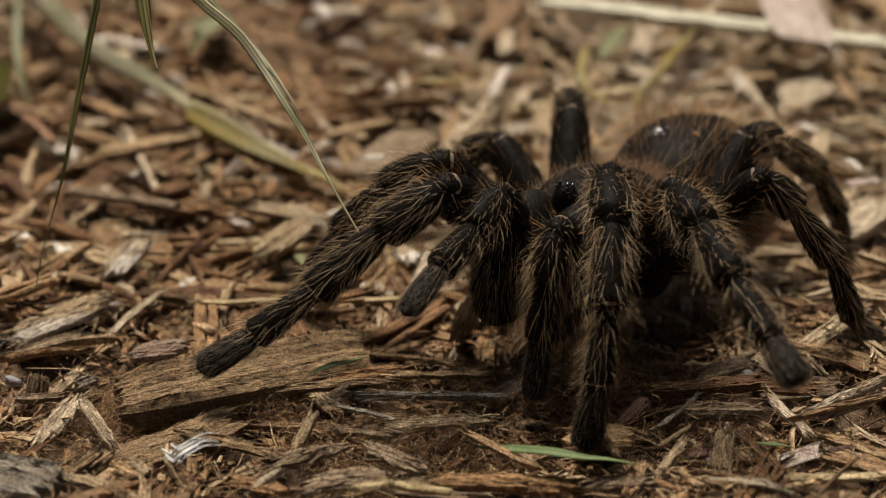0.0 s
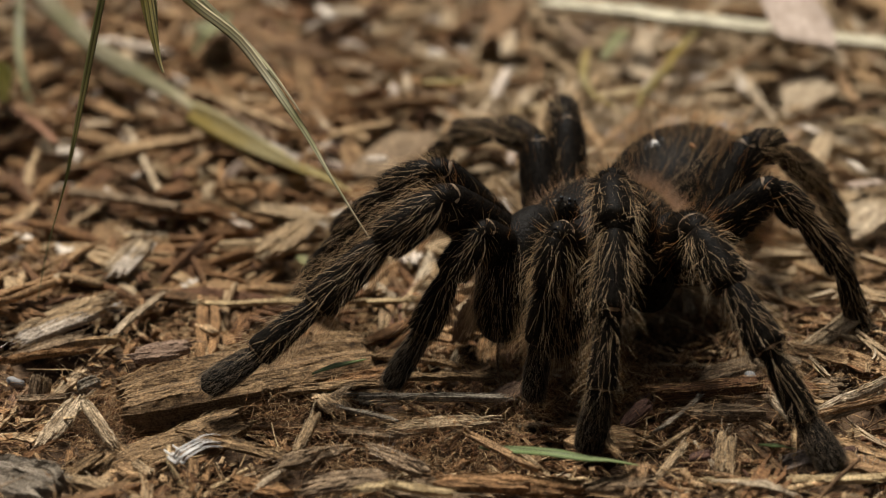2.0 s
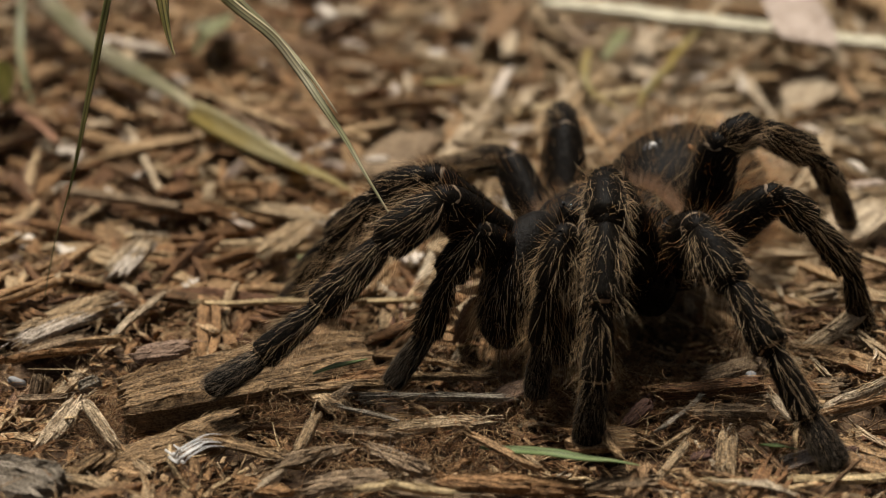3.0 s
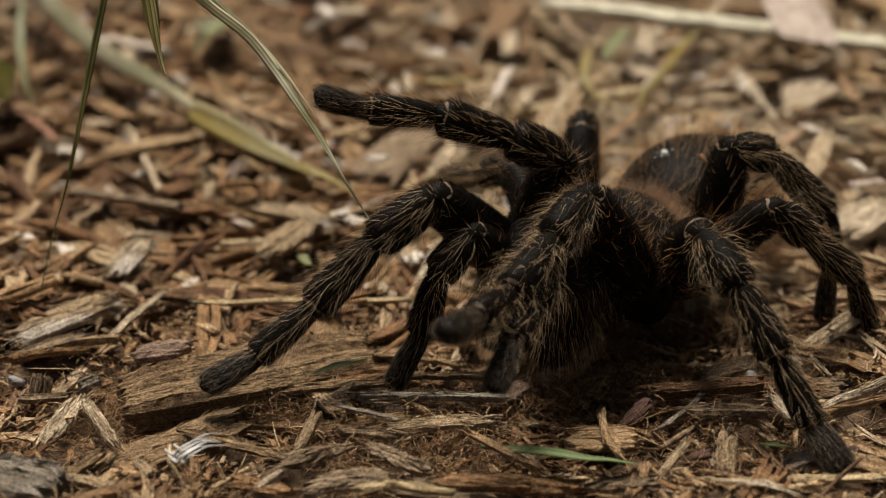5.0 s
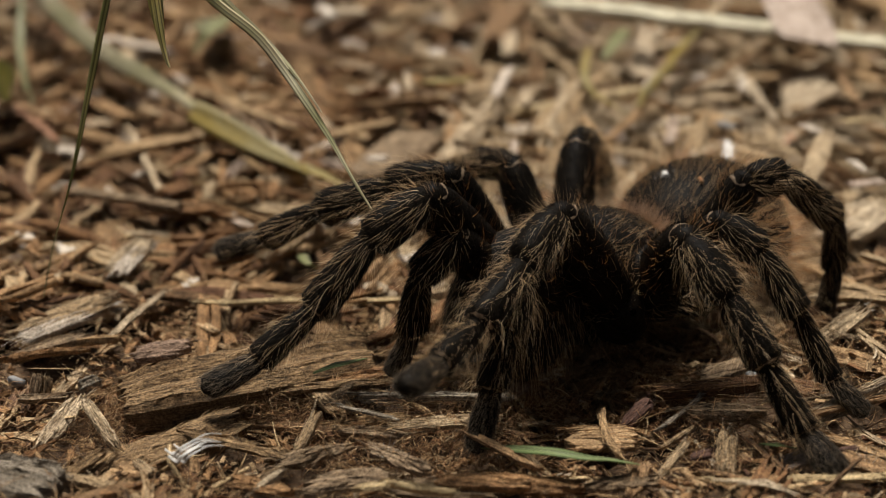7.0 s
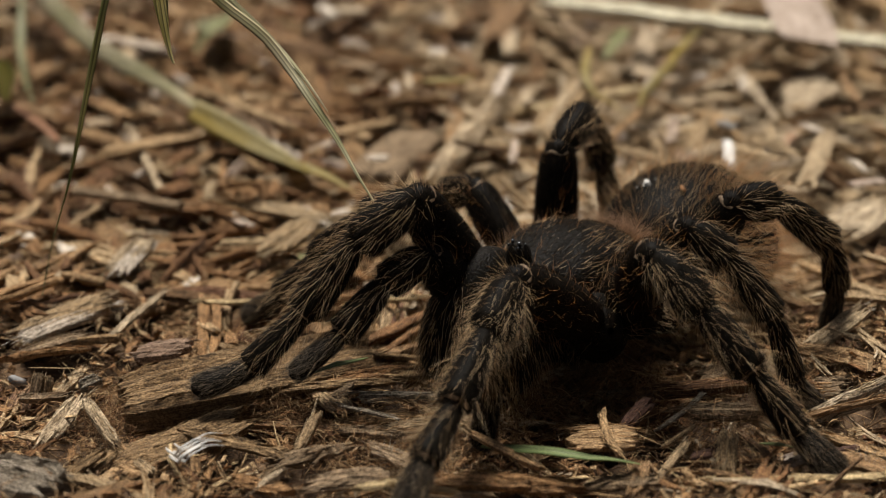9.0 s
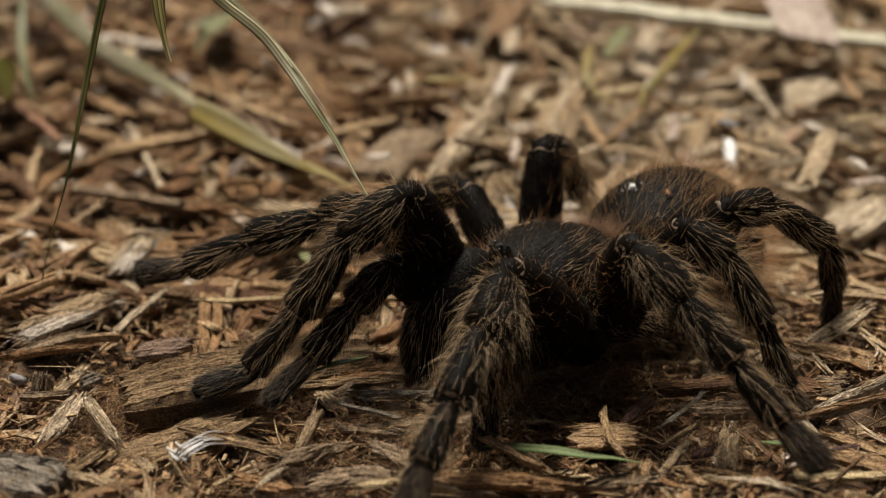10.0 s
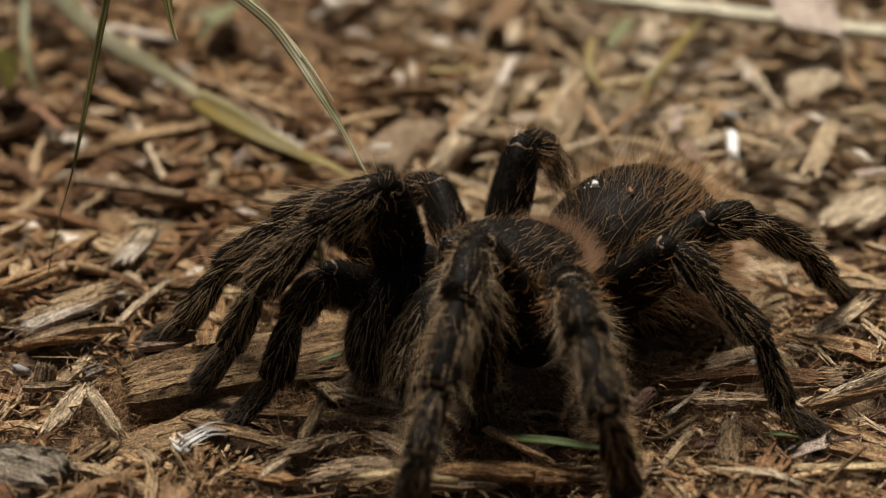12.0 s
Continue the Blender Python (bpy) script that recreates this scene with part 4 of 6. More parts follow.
def litter():
    """Smaller pieces that stand out between the spider and the eye."""
    for a, c, wide, mat, label in (
            ((-0.0225, -0.0820, 0.0020), (-0.0139, -0.0799, 0.0030), 0.0042, GREY_CHIP, "tan torn wood chip lying on the mulch"),
            ((-0.0175, -0.0866, 0.0010), (-0.0073, -0.0882, 0.0030), 0.0050, GREY_CHIP, "tan torn wood chip lying on the mulch"),
            ((-0.0103, -0.0784, 0.0020), (-0.0031, -0.0846, 0.0020), 0.0034, GREY_CHIP, "tan torn wood chip lying on the mulch"),
            ((-0.0050, -0.0878, 0.0010), (0.0051, -0.0894, 0.0010), 0.0060, GREY_CHIP, "broad tan wood chip lying on the mulch"),
            ((0.0091, -0.0866, 0.0010), (0.0180, -0.0881, 0.0010), 0.0050, DARK_WOOD, "brown torn wood chip lying on the mulch"),
            ((-0.0285, -0.0860, 0.0010), (-0.0216, -0.0891, 0.0010), 0.0036, DARK_WOOD, "brown torn wood chip lying on the mulch"),
            ((-0.0142, -0.0733, 0.0020), (-0.0068, -0.0765, 0.0030), 0.0026, GREY_CHIP, "narrow tan wood chip lying on the mulch"),
            ((0.0207, -0.0875, 0.0010), (0.0285, -0.0877, 0.0020), 0.0036, GREY_CHIP, "tan torn wood chip lying on the mulch")):
        lay("wood_chip", a, c, wide * 0.75, 0.0012, mat, label, bend=0.14, count=9, sections=11, ragged=0.55, skew=0.2)
    lay("wood_chip", (-0.0069, -0.0725, 0.0020), (0.0056, -0.0717, 0.0030), 0.0028, 0.0012, PALE_WOOD, "flat pale wood chip lying on the mulch")
    lay("wood_chip", (0.0185, -0.0744, 0.0012), (0.0271, -0.0743, 0.0014), 0.0070, 0.0012, DARK_WOOD, "broad brown bark flake lying on the mulch", "bark")
    lay("wood_chip", (0.0395, -0.0828, 0.0010), (0.0403, -0.0779, 0.0040), 0.0030, 0.0010, PALE_WOOD, "short pale wood chip leaning in the mulch")
    lay("wood_splinter", (0.0290, -0.0866, 0.0010), (0.0342, -0.0804, 0.0040), 0.0012, 0.0008, PALE_WOOD, "thin pale wood splinter lying on the mulch", "splinter", count=3)
    lay("wood_splinter", (0.0314, -0.0775, 0.0020), (0.0360, -0.0753, 0.0040), 0.0010, 0.0008, PALE_WOOD, "thin pale wood splinter lying on the mulch", "splinter", count=3)
    lay("wood_splinter", (0.0424, -0.0760, 0.0030), (0.0476, -0.0849, 0.0020), 0.0011, 0.0008, WOOD, "thin brown wood splinter lying on the mulch", "splinter", count=3)
    lay("wood_splinter", (0.0229, -0.0691, 0.0030), (0.0239, -0.0810, 0.0030), 0.0011, 0.0009, WOOD, "thin tan wood splinter lying on the mulch", "splinter", count=3)
    lay("wood_splinter", (0.0041, -0.0779, 0.0040), (0.0126, -0.0854, 0.0030), 0.0013, 0.0010, WOOD, "thin brown wood splinter lying on the mulch", "splinter", count=3)
    lay("wood_splinter", (-0.0203, -0.0792, 0.0020), (-0.0177, -0.0748, 0.0060), 0.0016, 0.0012, PALE_WOOD, "short pale wood splinter leaning in the mulch", "splinter", count=4)
    lay("straw_stem", (0.0366, -0.0883, 0.0020), (0.0637, -0.0865, 0.0020), 0.0016, 0.0012, STRAW, "long dry straw stem lying on the mulch", "straw", bend=0.05, count=3, ragged=0.1, skew=0.02)
    lay("wood_chip", (0.0554, -0.0808, 0.0020), (0.0623, -0.0857, 0.0020), 0.0038, 0.0012, WOOD, "flat tan wood chip lying on the mulch")
    lay("wood_chip", (0.0558, -0.0690, 0.0020), (0.0663, -0.0637, 0.0030), 0.0020, 0.0012, PALE_WOOD, "narrow pale wood chip lying on the mulch")
    lay("wood_chip", (-0.0192, -0.0570, 0.0010), (-0.0148, -0.0691, 0.0030), 0.0042, 0.0010, WOOD, "brown wood chip lying beside the split wood")
    lay("wood_chip", (0.0033, -0.0391, 0.0010), (0.0058, -0.0437, 0.0100), 0.0042, 0.0010, PINK_BARK, "upright reddish bark chip standing in the mulch", "bark")
    lay("red_flake", (0.0348, -0.0808, 0.0020), (0.0376, -0.0815, 0.0030), 0.0022, 0.0008, RED_BARK, "dark red bark flake lying on the mulch", "bark", count=4)
    lay("bark_chip", (0.0264, -0.0706, 0.0010), (0.0301, -0.0694, 0.0050), 0.0034, 0.0010, RED_BARK, "dark reddish bark chip leaning in the mulch", "bark", count=5)
    lay("wood_chip", (-0.0123, -0.0590, 0.0020), (-0.0012, -0.0691, 0.0030), 0.0010, 0.0009, WOOD, "thin curved brown root lying on the mulch", "root", bend=0.3, count=3, skew=0.02)
    for n, (x, y, z) in enumerate(((-0.0648, -0.0561, 0.0020), (-0.0533, -0.0316, 0.0030), (0.0468, -0.0562, 0.0030))):
        v, d = ellipsoid((0.0013, 0.0009, 0.0007), (0, 0, 0), 7, 9)
        bl = Builder()
        shell(bl, v * (1 + 0.2 * rng.uniform(-1, 1, v.shape[:2])[..., None]), STONE)
        ob = tagged(new("pebble", bl.mesh("pebble")), "small grey stone crumb in the mulch", "pebble")
        ob.matrix_basis = pose(x, y, z, 10 * n, 15, 40 * n)
    for x, y, z in ((-0.0075, -0.0804, 0.0020), (0.0593, -0.0830, 0.0020), (0.0143, -0.0327, 0.0020)):
        bl = Builder()
        n = 22
        aim_ = unit(rng.normal(0, 1, (n, 3)) * np.array([1, 0.7, 0.5]) + np.array([0, 0, 0.9]))
        hairs(bl, np.zeros((n, 3)) + rng.normal(0, 0.0003, (n, 3)), aim_, aim_ + rng.normal(0, 0.4, (n, 3)), rng.uniform(0.0015, 0.0034, n), np.full(n, 0.00005), PALE_HAIR_AND_GLINT, 0.5, 4)
        ob = tagged(new("seed_fluff", bl.mesh("seed_fluff")), "tiny pale tuft of seed fluff on the mulch", "seed fluff")
        ob.matrix_basis = pose(x, y, z)


def blade(name, pts, wide, mat, label, parent=None, curl=0.35, twist=0.6, origin=None, lies=False):
    """A grass blade along the points; a shallow gutter section, pointed at its end."""
    p = np.array(pts, float)
    k = np.concatenate([[0], np.cumsum(np.linalg.norm(np.diff(p, axis=0), axis=1))])
    s = np.linspace(0, k[-1], 26)
    c = np.stack([glide(k, p[:, i], s) for i in range(3)], -1)
    if origin is not None:
        c = c - np.array(origin)
    d = unit(np.gradient(c, axis=0))
    side = unit(np.cross(d, np.array([0.0, 0.0, 1.0] if lies else [0.0, -0.92, 0.39])))
    up = np.cross(side, d)
    a = twist * s / k[-1] * np.pi
    side, up = side * np.cos(a)[:, None] + up * np.sin(a)[:, None], up * np.cos(a)[:, None] - side * np.sin(a)[:, None]
    w = wide / 2 * np.interp(s / k[-1], [0, 0.3, 0.55, 0.78, 1], [0.25, 1, 1, 0.65, 0.08] if lies else [0.8, 1, 0.85, 0.42, 0.15])
    b = Builder()
    u = np.array([-1, -0.5, 0, 0.5, 1, 0.5, 0, -0.5])
    hgt = np.array([1, 0.3, 0, 0.3, 1, 0.45, 0.18, 0.45]) * curl
    v = c[:, None] + side[:, None] * (w[:, None] * u)[..., None] + up[:, None] * (w[:, None] * hgt + 0.00012 * np.array([0, 0, 0, 0, 0, 1, 1, 1]))[..., None]
    uv = np.stack([np.repeat(s[:, None], 8, 1), w[:, None] * u[None]], -1)
    b.add(v, grid_tris(len(s), 8), mat, uv)
    ob = new(name, b.mesh(name))
    if parent is not None:
        ob.parent = parent
    return tagged(ob, label, "" if parent is not None else "grass")


def glide(ts, vs, t):
    """Smooth curve through the values, with no overshoot."""
    ts, vs, t = np.asarray(ts, float), np.asarray(vs, float), np.asarray(t, float)
    h, d = np.diff(ts), np.diff(vs) / np.diff(ts)
    m = np.zeros(len(ts))
    for i in range(1, len(ts) - 1):
        if d[i - 1] * d[i] > 0:
            a, b = 2 * h[i] + h[i - 1], h[i] + 2 * h[i - 1]
            m[i] = (a + b) / (a / d[i - 1] + b / d[i])
    i = np.clip(np.searchsorted(ts, t, side="right") - 1, 0, len(h) - 1)
    u = np.clip((t - ts[i]) / h[i], 0, 1)
    return ((1 + 2 * u) * (1 - u) ** 2 * vs[i] + u * (1 - u) ** 2 * h[i] * m[i]
            + u * u * (3 - 2 * u) * vs[i + 1] + u * u * (u - 1) * h[i] * m[i + 1])


# ---- spider ----
def limb_segment(kind, long, r0, r1):
    """One segment of a limb along x from 0 to its length: shell, joint membrane, fuzz and setae."""
    b = Builder()
    s = np.linspace(0, 1, 15)
    if kind == "femur":
        r = np.interp(s, [0, 0.08, 0.3, 0.6, 0.9, 1], [0.66, 0.92, 1.14, 1.14, 1.0, 0.76])
    elif kind == "patella":
        r = np.interp(s, [0, 0.12, 0.35, 0.75, 0.94, 1], [0.62, 0.90, 1.10, 1.14, 1.06, 0.70])
    elif kind == "tarsus":
        r = np.interp(s, [0, 0.06, 0.20, 0.50, 0.80, 0.92, 0.975, 1], [0.74, 0.86, 0.92, 1.04, 1.02, 0.90, 0.68, 0.36])
    else:
        r = np.interp(s, [0, 0.07, 0.3, 0.7, 0.93, 1], [0.54, 0.74, 0.95, 1.12, 1.15, 0.74])
    rad = r * (r0 + (r1 - r0) * s)
    ring = 16
    ang = np.arange(ring) / ring * 2 * np.pi
    x = s * long
    flat, deep = (1.10, 0.84) if kind == "tarsus" else (0.92, 1.0)
    v = np.stack([np.repeat(x[:, None], ring, 1), rad[:, None] * np.cos(ang) * flat, rad[:, None] * np.sin(ang) * deep], -1)
    tr = grid_tris(len(s), ring)
    b.add(v, tr, CUTICLE, np.stack([v[..., 0], rad[:, None] * ang], -1))
    # domed ends close the joints
    for sign, row in ((-1, 0), (1, len(s) - 1)):
        q = np.radians(np.array([0, 28, 56, 80]))
        rr = rad[row] * np.cos(q)
        dv = np.stack([np.repeat((x[row] + sign * rad[row] * 0.7 * np.sin(q))[:, None], ring, 1), rr[:, None] * np.cos(ang) * flat, rr[:, None] * np.sin(ang) * deep], -1)
        if kind == "tarsus" and sign > 0:
            dv[..., 0] = x[row] + (dv[..., 0] - x[row]) * 0.4
        b.add(dv, grid_tris(4, ring)[:, ::sign], CUTICLE)
        for per, low, high, thick, mat, segs in ((5.0, 0.0004, 0.0009, 0.000028, FUZZ, 1), (1.3 if sign < 0 else 0.6, 0.0014, 0.0034, 0.000022, TAN_HAIR, 5)):
            if kind in ("tarsus", "coxa") and segs > 1:
                continue
            n = int(2 * np.pi * (rad[row] * 1000) ** 2 * per)
            lat, lon = np.arcsin(rng.uniform(0, 0.95, n)), rng.uniform(0, 2 * np.pi, n)
            nr = np.stack([sign * np.sin(lat), np.cos(lat) * np.cos(lon), np.cos(lat) * np.sin(lon)], -1)
            pt = np.array([x[row], 0, 0]) + nr * rad[row] * np.array([0.7, flat, 1.0])
            hairs(b, pt, nr + np.array([0.4, 0, 0]), np.array([1.0, 0, 0]) + nr * 0.3, rng.uniform(low, high, n), np.full(n, thick), mat, 0.5, segs)
    # thin pale collar over the top of the far end
    if kind in ("femur", "tibia", "metatarsus"):
        q = np.array([0.962, 0.976, 0.992])
        arc = np.radians(np.linspace(*((25, 155) if kind == "femur" else (-20, 200)), 13))
        wave = 0.012 * np.sin(arc * 5)[None] * (1 if kind == "femur" else 0.3)
        size = (0.00013 if kind == "femur" else 0.00005)
        rr = np.interp(q, s, rad) + np.array([-0.00003, size, -0.00003])
        edge = np.sin((arc - arc[0]) / (arc[-1] - arc[0]) * np.pi)[None] ** 0.5
        rr = rr[:, None] - 0.00012 * (1 - edge)
        cv = np.stack([(q[:, None] + wave) * long, rr * np.cos(arc) * flat, rr * np.sin(arc)], -1)
        b.add(cv, grid_tris(3, 13, False), MEMBRANE)
    area = 2 * np.pi * (r0 + r1) / 2 * long * 1e6

    def spots(n, lo=0.02, hi=0.97):
        u, a = rng.uniform(lo, hi, n), rng.uniform(0, 2 * np.pi, n)
        rr = np.interp(u, s, rad)
        p = np.stack([u * long, rr * np.cos(a) * flat, rr * np.sin(a) * deep], -1)
        return p, np.stack([np.zeros(n), np.cos(a), np.sin(a)], -1), a

    ax = np.array([1.0, 0, 0])
    n = int(area * {"tarsus": 15, "coxa": 2}.get(kind, 6.5))
    p, nrm, a = spots(n)
    if kind == "tarsus":
        hairs(b, p, nrm * 0.20 + ax, ax * np.ones((n, 3)), rng.uniform(0.0005, 0.0013, n), np.full(n, 0.000020), SCOPULA, 0.2, 2)
        n = int(area * 0.35)
        p, nrm, a = spots(n, 0.02, 0.7)
        hairs(b, p, nrm * 0.35 + ax, ax * np.ones((n, 3)), rng.uniform(0.0010, 0.0026, n), np.full(n, 0.000020), TAN_HAIR, 0.3, 3)
        n = int(area * 3.0)
        p, nrm, a = spots(n, 0.02, 0.99)
        hairs(b, p, nrm + ax * rng.uniform(0.2, 1.0, (n, 1)), ax + nrm * 0.3, rng.uniform(0.0004, 0.0010, n), np.full(n, 0.000014), DARK_HAIR, 0.3, 2)
        return b
    hairs(b, p, nrm * 0.6 + ax, ax * np.ones((n, 3)), rng.uniform(0.0004, 0.0009, n), np.full(n, 0.000028), FUZZ, 0.2, 1)
    dens = {"femur": 0.14, "patella": 0.72, "tibia": 0.64, "metatarsus": 0.70, "coxa": 0.10}[kind]
    n = int(area * dens)
    p, nrm, a = spots(n)
    keep = rng.uniform(0, 1, n) < 0.50 + 0.50 * np.abs(np.cos(a))
    p, nrm = p[keep], nrm[keep]
    n = len(p)
    ln = rng.uniform(0.0014, 0.0042, n) * (0.75 if kind == "femur" else 1.0)
    lie = rng.uniform(0.2, 0.8, (n, 1))
    hairs(b, p, nrm * lie + ax * 0.8, ax - nrm * 0.10, ln, rng.uniform(0.000014, 0.000028, n), TAN_HAIR, 0.8, 5)
    n = int(area * (0.76 if kind != "femur" else 0.16))
    p, nrm, a = spots(n)
    keep = rng.uniform(0, 1, n) < 0.34 + 0.66 * np.abs(np.cos(a)) ** 1.5
    p, nrm = p[keep], nrm[keep]
    n = len(p)
    hairs(b, p, nrm * 1.0 + ax * 0.5, ax * np.ones((n, 3)), rng.uniform(0.0022, 0.0048, n), rng.uniform(0.000014, 0.000027, n), RUST_HAIR if kind == "femur" else TAN_HAIR, 0.6, 6)
    n = int(area * (0.5 if kind != "coxa" else 0.1))
    p, nrm, a = spots(n)
    hairs(b, p, nrm + ax * rng.uniform(0.1, 0.7, (n, 1)), nrm * 0.3 + ax, rng.uniform(0.0010, 0.0030, n), rng.uniform(0.000010, 0.000016, n), DARK_HAIR, 0.4, 3)
    return b


LIMB_SIZES = {
    "R1": ((0.0085, -0.0081, -0.0020), (0.0223, 0.0111, 0.0133, 0.0111, 0.0089)),
    "R2": ((0.0043, -0.0114, -0.0042), (0.0198, 0.0095, 0.0121, 0.0110, 0.0083)),
    "R3": ((-0.0060, -0.0120, -0.0039), (0.0159, 0.0094, 0.0126, 0.0111, 0.0094)),
    "R4": ((-0.0130, -0.0119, -0.0036), (0.0182, 0.0103, 0.0120, 0.0117, 0.0089)),
    "L1": ((0.0079, 0.0036, -0.0026), (0.0175, 0.0103, 0.0130, 0.0108, 0.0096)),
    "L2": ((-0.0035, 0.0136, 0.0008), (0.0178, 0.0103, 0.0112, 0.0108, 0.0081)),
    "L3": ((-0.0047, 0.0133, -0.0021), (0.0183, 0.0073, 0.0107, 0.0108, 0.0069)),
    "L4": ((-0.0148, 0.0112, -0.0046), (0.0199, 0.0065, 0.0128, 0.0093, 0.0086)),
    "PR": ((0.0103, -0.0059, -0.0035), (0.0154, 0.0078, 0.0098, 0.0095)),
    "PL": ((0.0103, 0.0056, -0.0025), (0.0158, 0.0076, 0.0090, 0.0091)),
}

# where a femur springs from the body, and its length, where that is not the start of the limb's plane
SOCKETS = {"L1": ((0.0022, 0.0116, -0.0034), 0.0196)}

RADII = {"femur": (0.0037, 0.0035), "patella": (0.0030, 0.0030), "tibia": (0.0028, 0.0026),
         "metatarsus": (0.0022, 0.0021), "tarsus": (0.0020, 0.0020)}
SEGMENTS = {4: ("femur", "patella", "tibia", "tarsus"), 5: ("femur", "patella", "tibia", "metatarsus", "tarsus")}
spider = tagged(new("tarantula"), "black hairy tarantula with tan setae walking on wood mulch", "spider")
limb_parts = {}


def limb(key):
    """A leg or a pedipalp: its segments are posed in the spider's space."""
    hip, lengths = LIMB_SIZES[key]
    palp = key[0] == "P"
    root = new("pedipalp" if palp else "leg")
    root.parent = spider
    tagged(root, "short hairy black pedipalp beside the fangs" if palp else "")
    fat = 0.86 if palp else {"3": 0.82, "4": 0.90}.get(key[1], 1.0)
    pieces = []
    if key in SOCKETS:
        hip, lengths = SOCKETS[key][0], (SOCKETS[key][1], *lengths[1:])
    for kind, long in zip(SEGMENTS[len(lengths)], lengths):
        r0, r1 = RADII[kind]
        if palp and kind == "tarsus":
            r0, r1 = 0.0021, 0.0019
        ob = part(kind, limb_segment(kind, long, r0 * fat, r1 * fat), root,
                  "grey-black velvety tarsus" if kind == "tarsus" else "")
        pieces.append(ob)
    h = Vector(hip)
    inner = Vector((-0.002 + h.x * 0.35, h.y * 0.28, -0.0058))
    d = h - inner
    cx = part("coxa", limb_segment("coxa", d.length + 0.0018, 0.0052 * fat, 0.0046 * fat), root)
    cx.matrix_basis = Matrix.Translation(inner) @ d.to_track_quat("X", "Z").to_matrix().to_4x4()
    limb_parts[key] = pieces


def ellipsoid(radii, centre, nu=26, nv=32, shape=None):
    """Verts (nu, nv, 3), outward normals; poles on x."""
    th = np.linspace(0.02, np.pi - 0.02, nu)
    ph = np.arange(nv) / nv * 2 * np.pi
    t, p = np.meshgrid(th, ph, indexing="ij")
    d = np.stack([-np.cos(t), np.sin(t) * np.cos(p), np.sin(t) * np.sin(p)], -1)
    v = d * np.array(radii)
    if shape is not None:
        v = shape(v)
    return v + np.array(centre), d


def shell(b, v, mat):
    nu, nv, _ = v.shape
    b.add(v, grid_tris(nu, nv), mat, v[..., :2])
    for row, flip in ((0, True), (nu - 1, False)):
        c = np.concatenate([v[row], v[row].mean(0, keepdims=True)])
        f = np.array([((j + 1) % nv, j, nv) if flip else (j, (j + 1) % nv, nv) for j in range(nv)])
        b.add(c, f, mat)


def scatter(v, n, where=None):
    """Random points and normals on a shell of (nu, nv) points; where picks by point."""
    nu, nv, _ = v.shape
    du = np.gradient(v, axis=0)
    dv = np.roll(v, -1, 1) - np.roll(v, 1, 1)
    nr = unit(np.cross(dv, du))
    ar = np.linalg.norm(np.cross(dv, du), axis=-1).ravel()
    pick = rng.choice(nu * nv, n, p=ar / ar.sum())
    i, j = pick // nv, pick % nv
    fu, fv = rng.uniform(-0.5, 0.5, (n, 1)), rng.uniform(-0.25, 0.25, (n, 1))
    p = v[i, j] + du[i, j] * fu + dv[i, j] * fv
    nn = nr[i, j]
    mid = v.reshape(-1, 3).mean(0)
    nn = nn * np.sign(np.sum(nn * (p - mid), -1, keepdims=True))
    if where is not None:
        k = where(p, nn)
        p, nn = p[k], nn[k]
    return p, nn


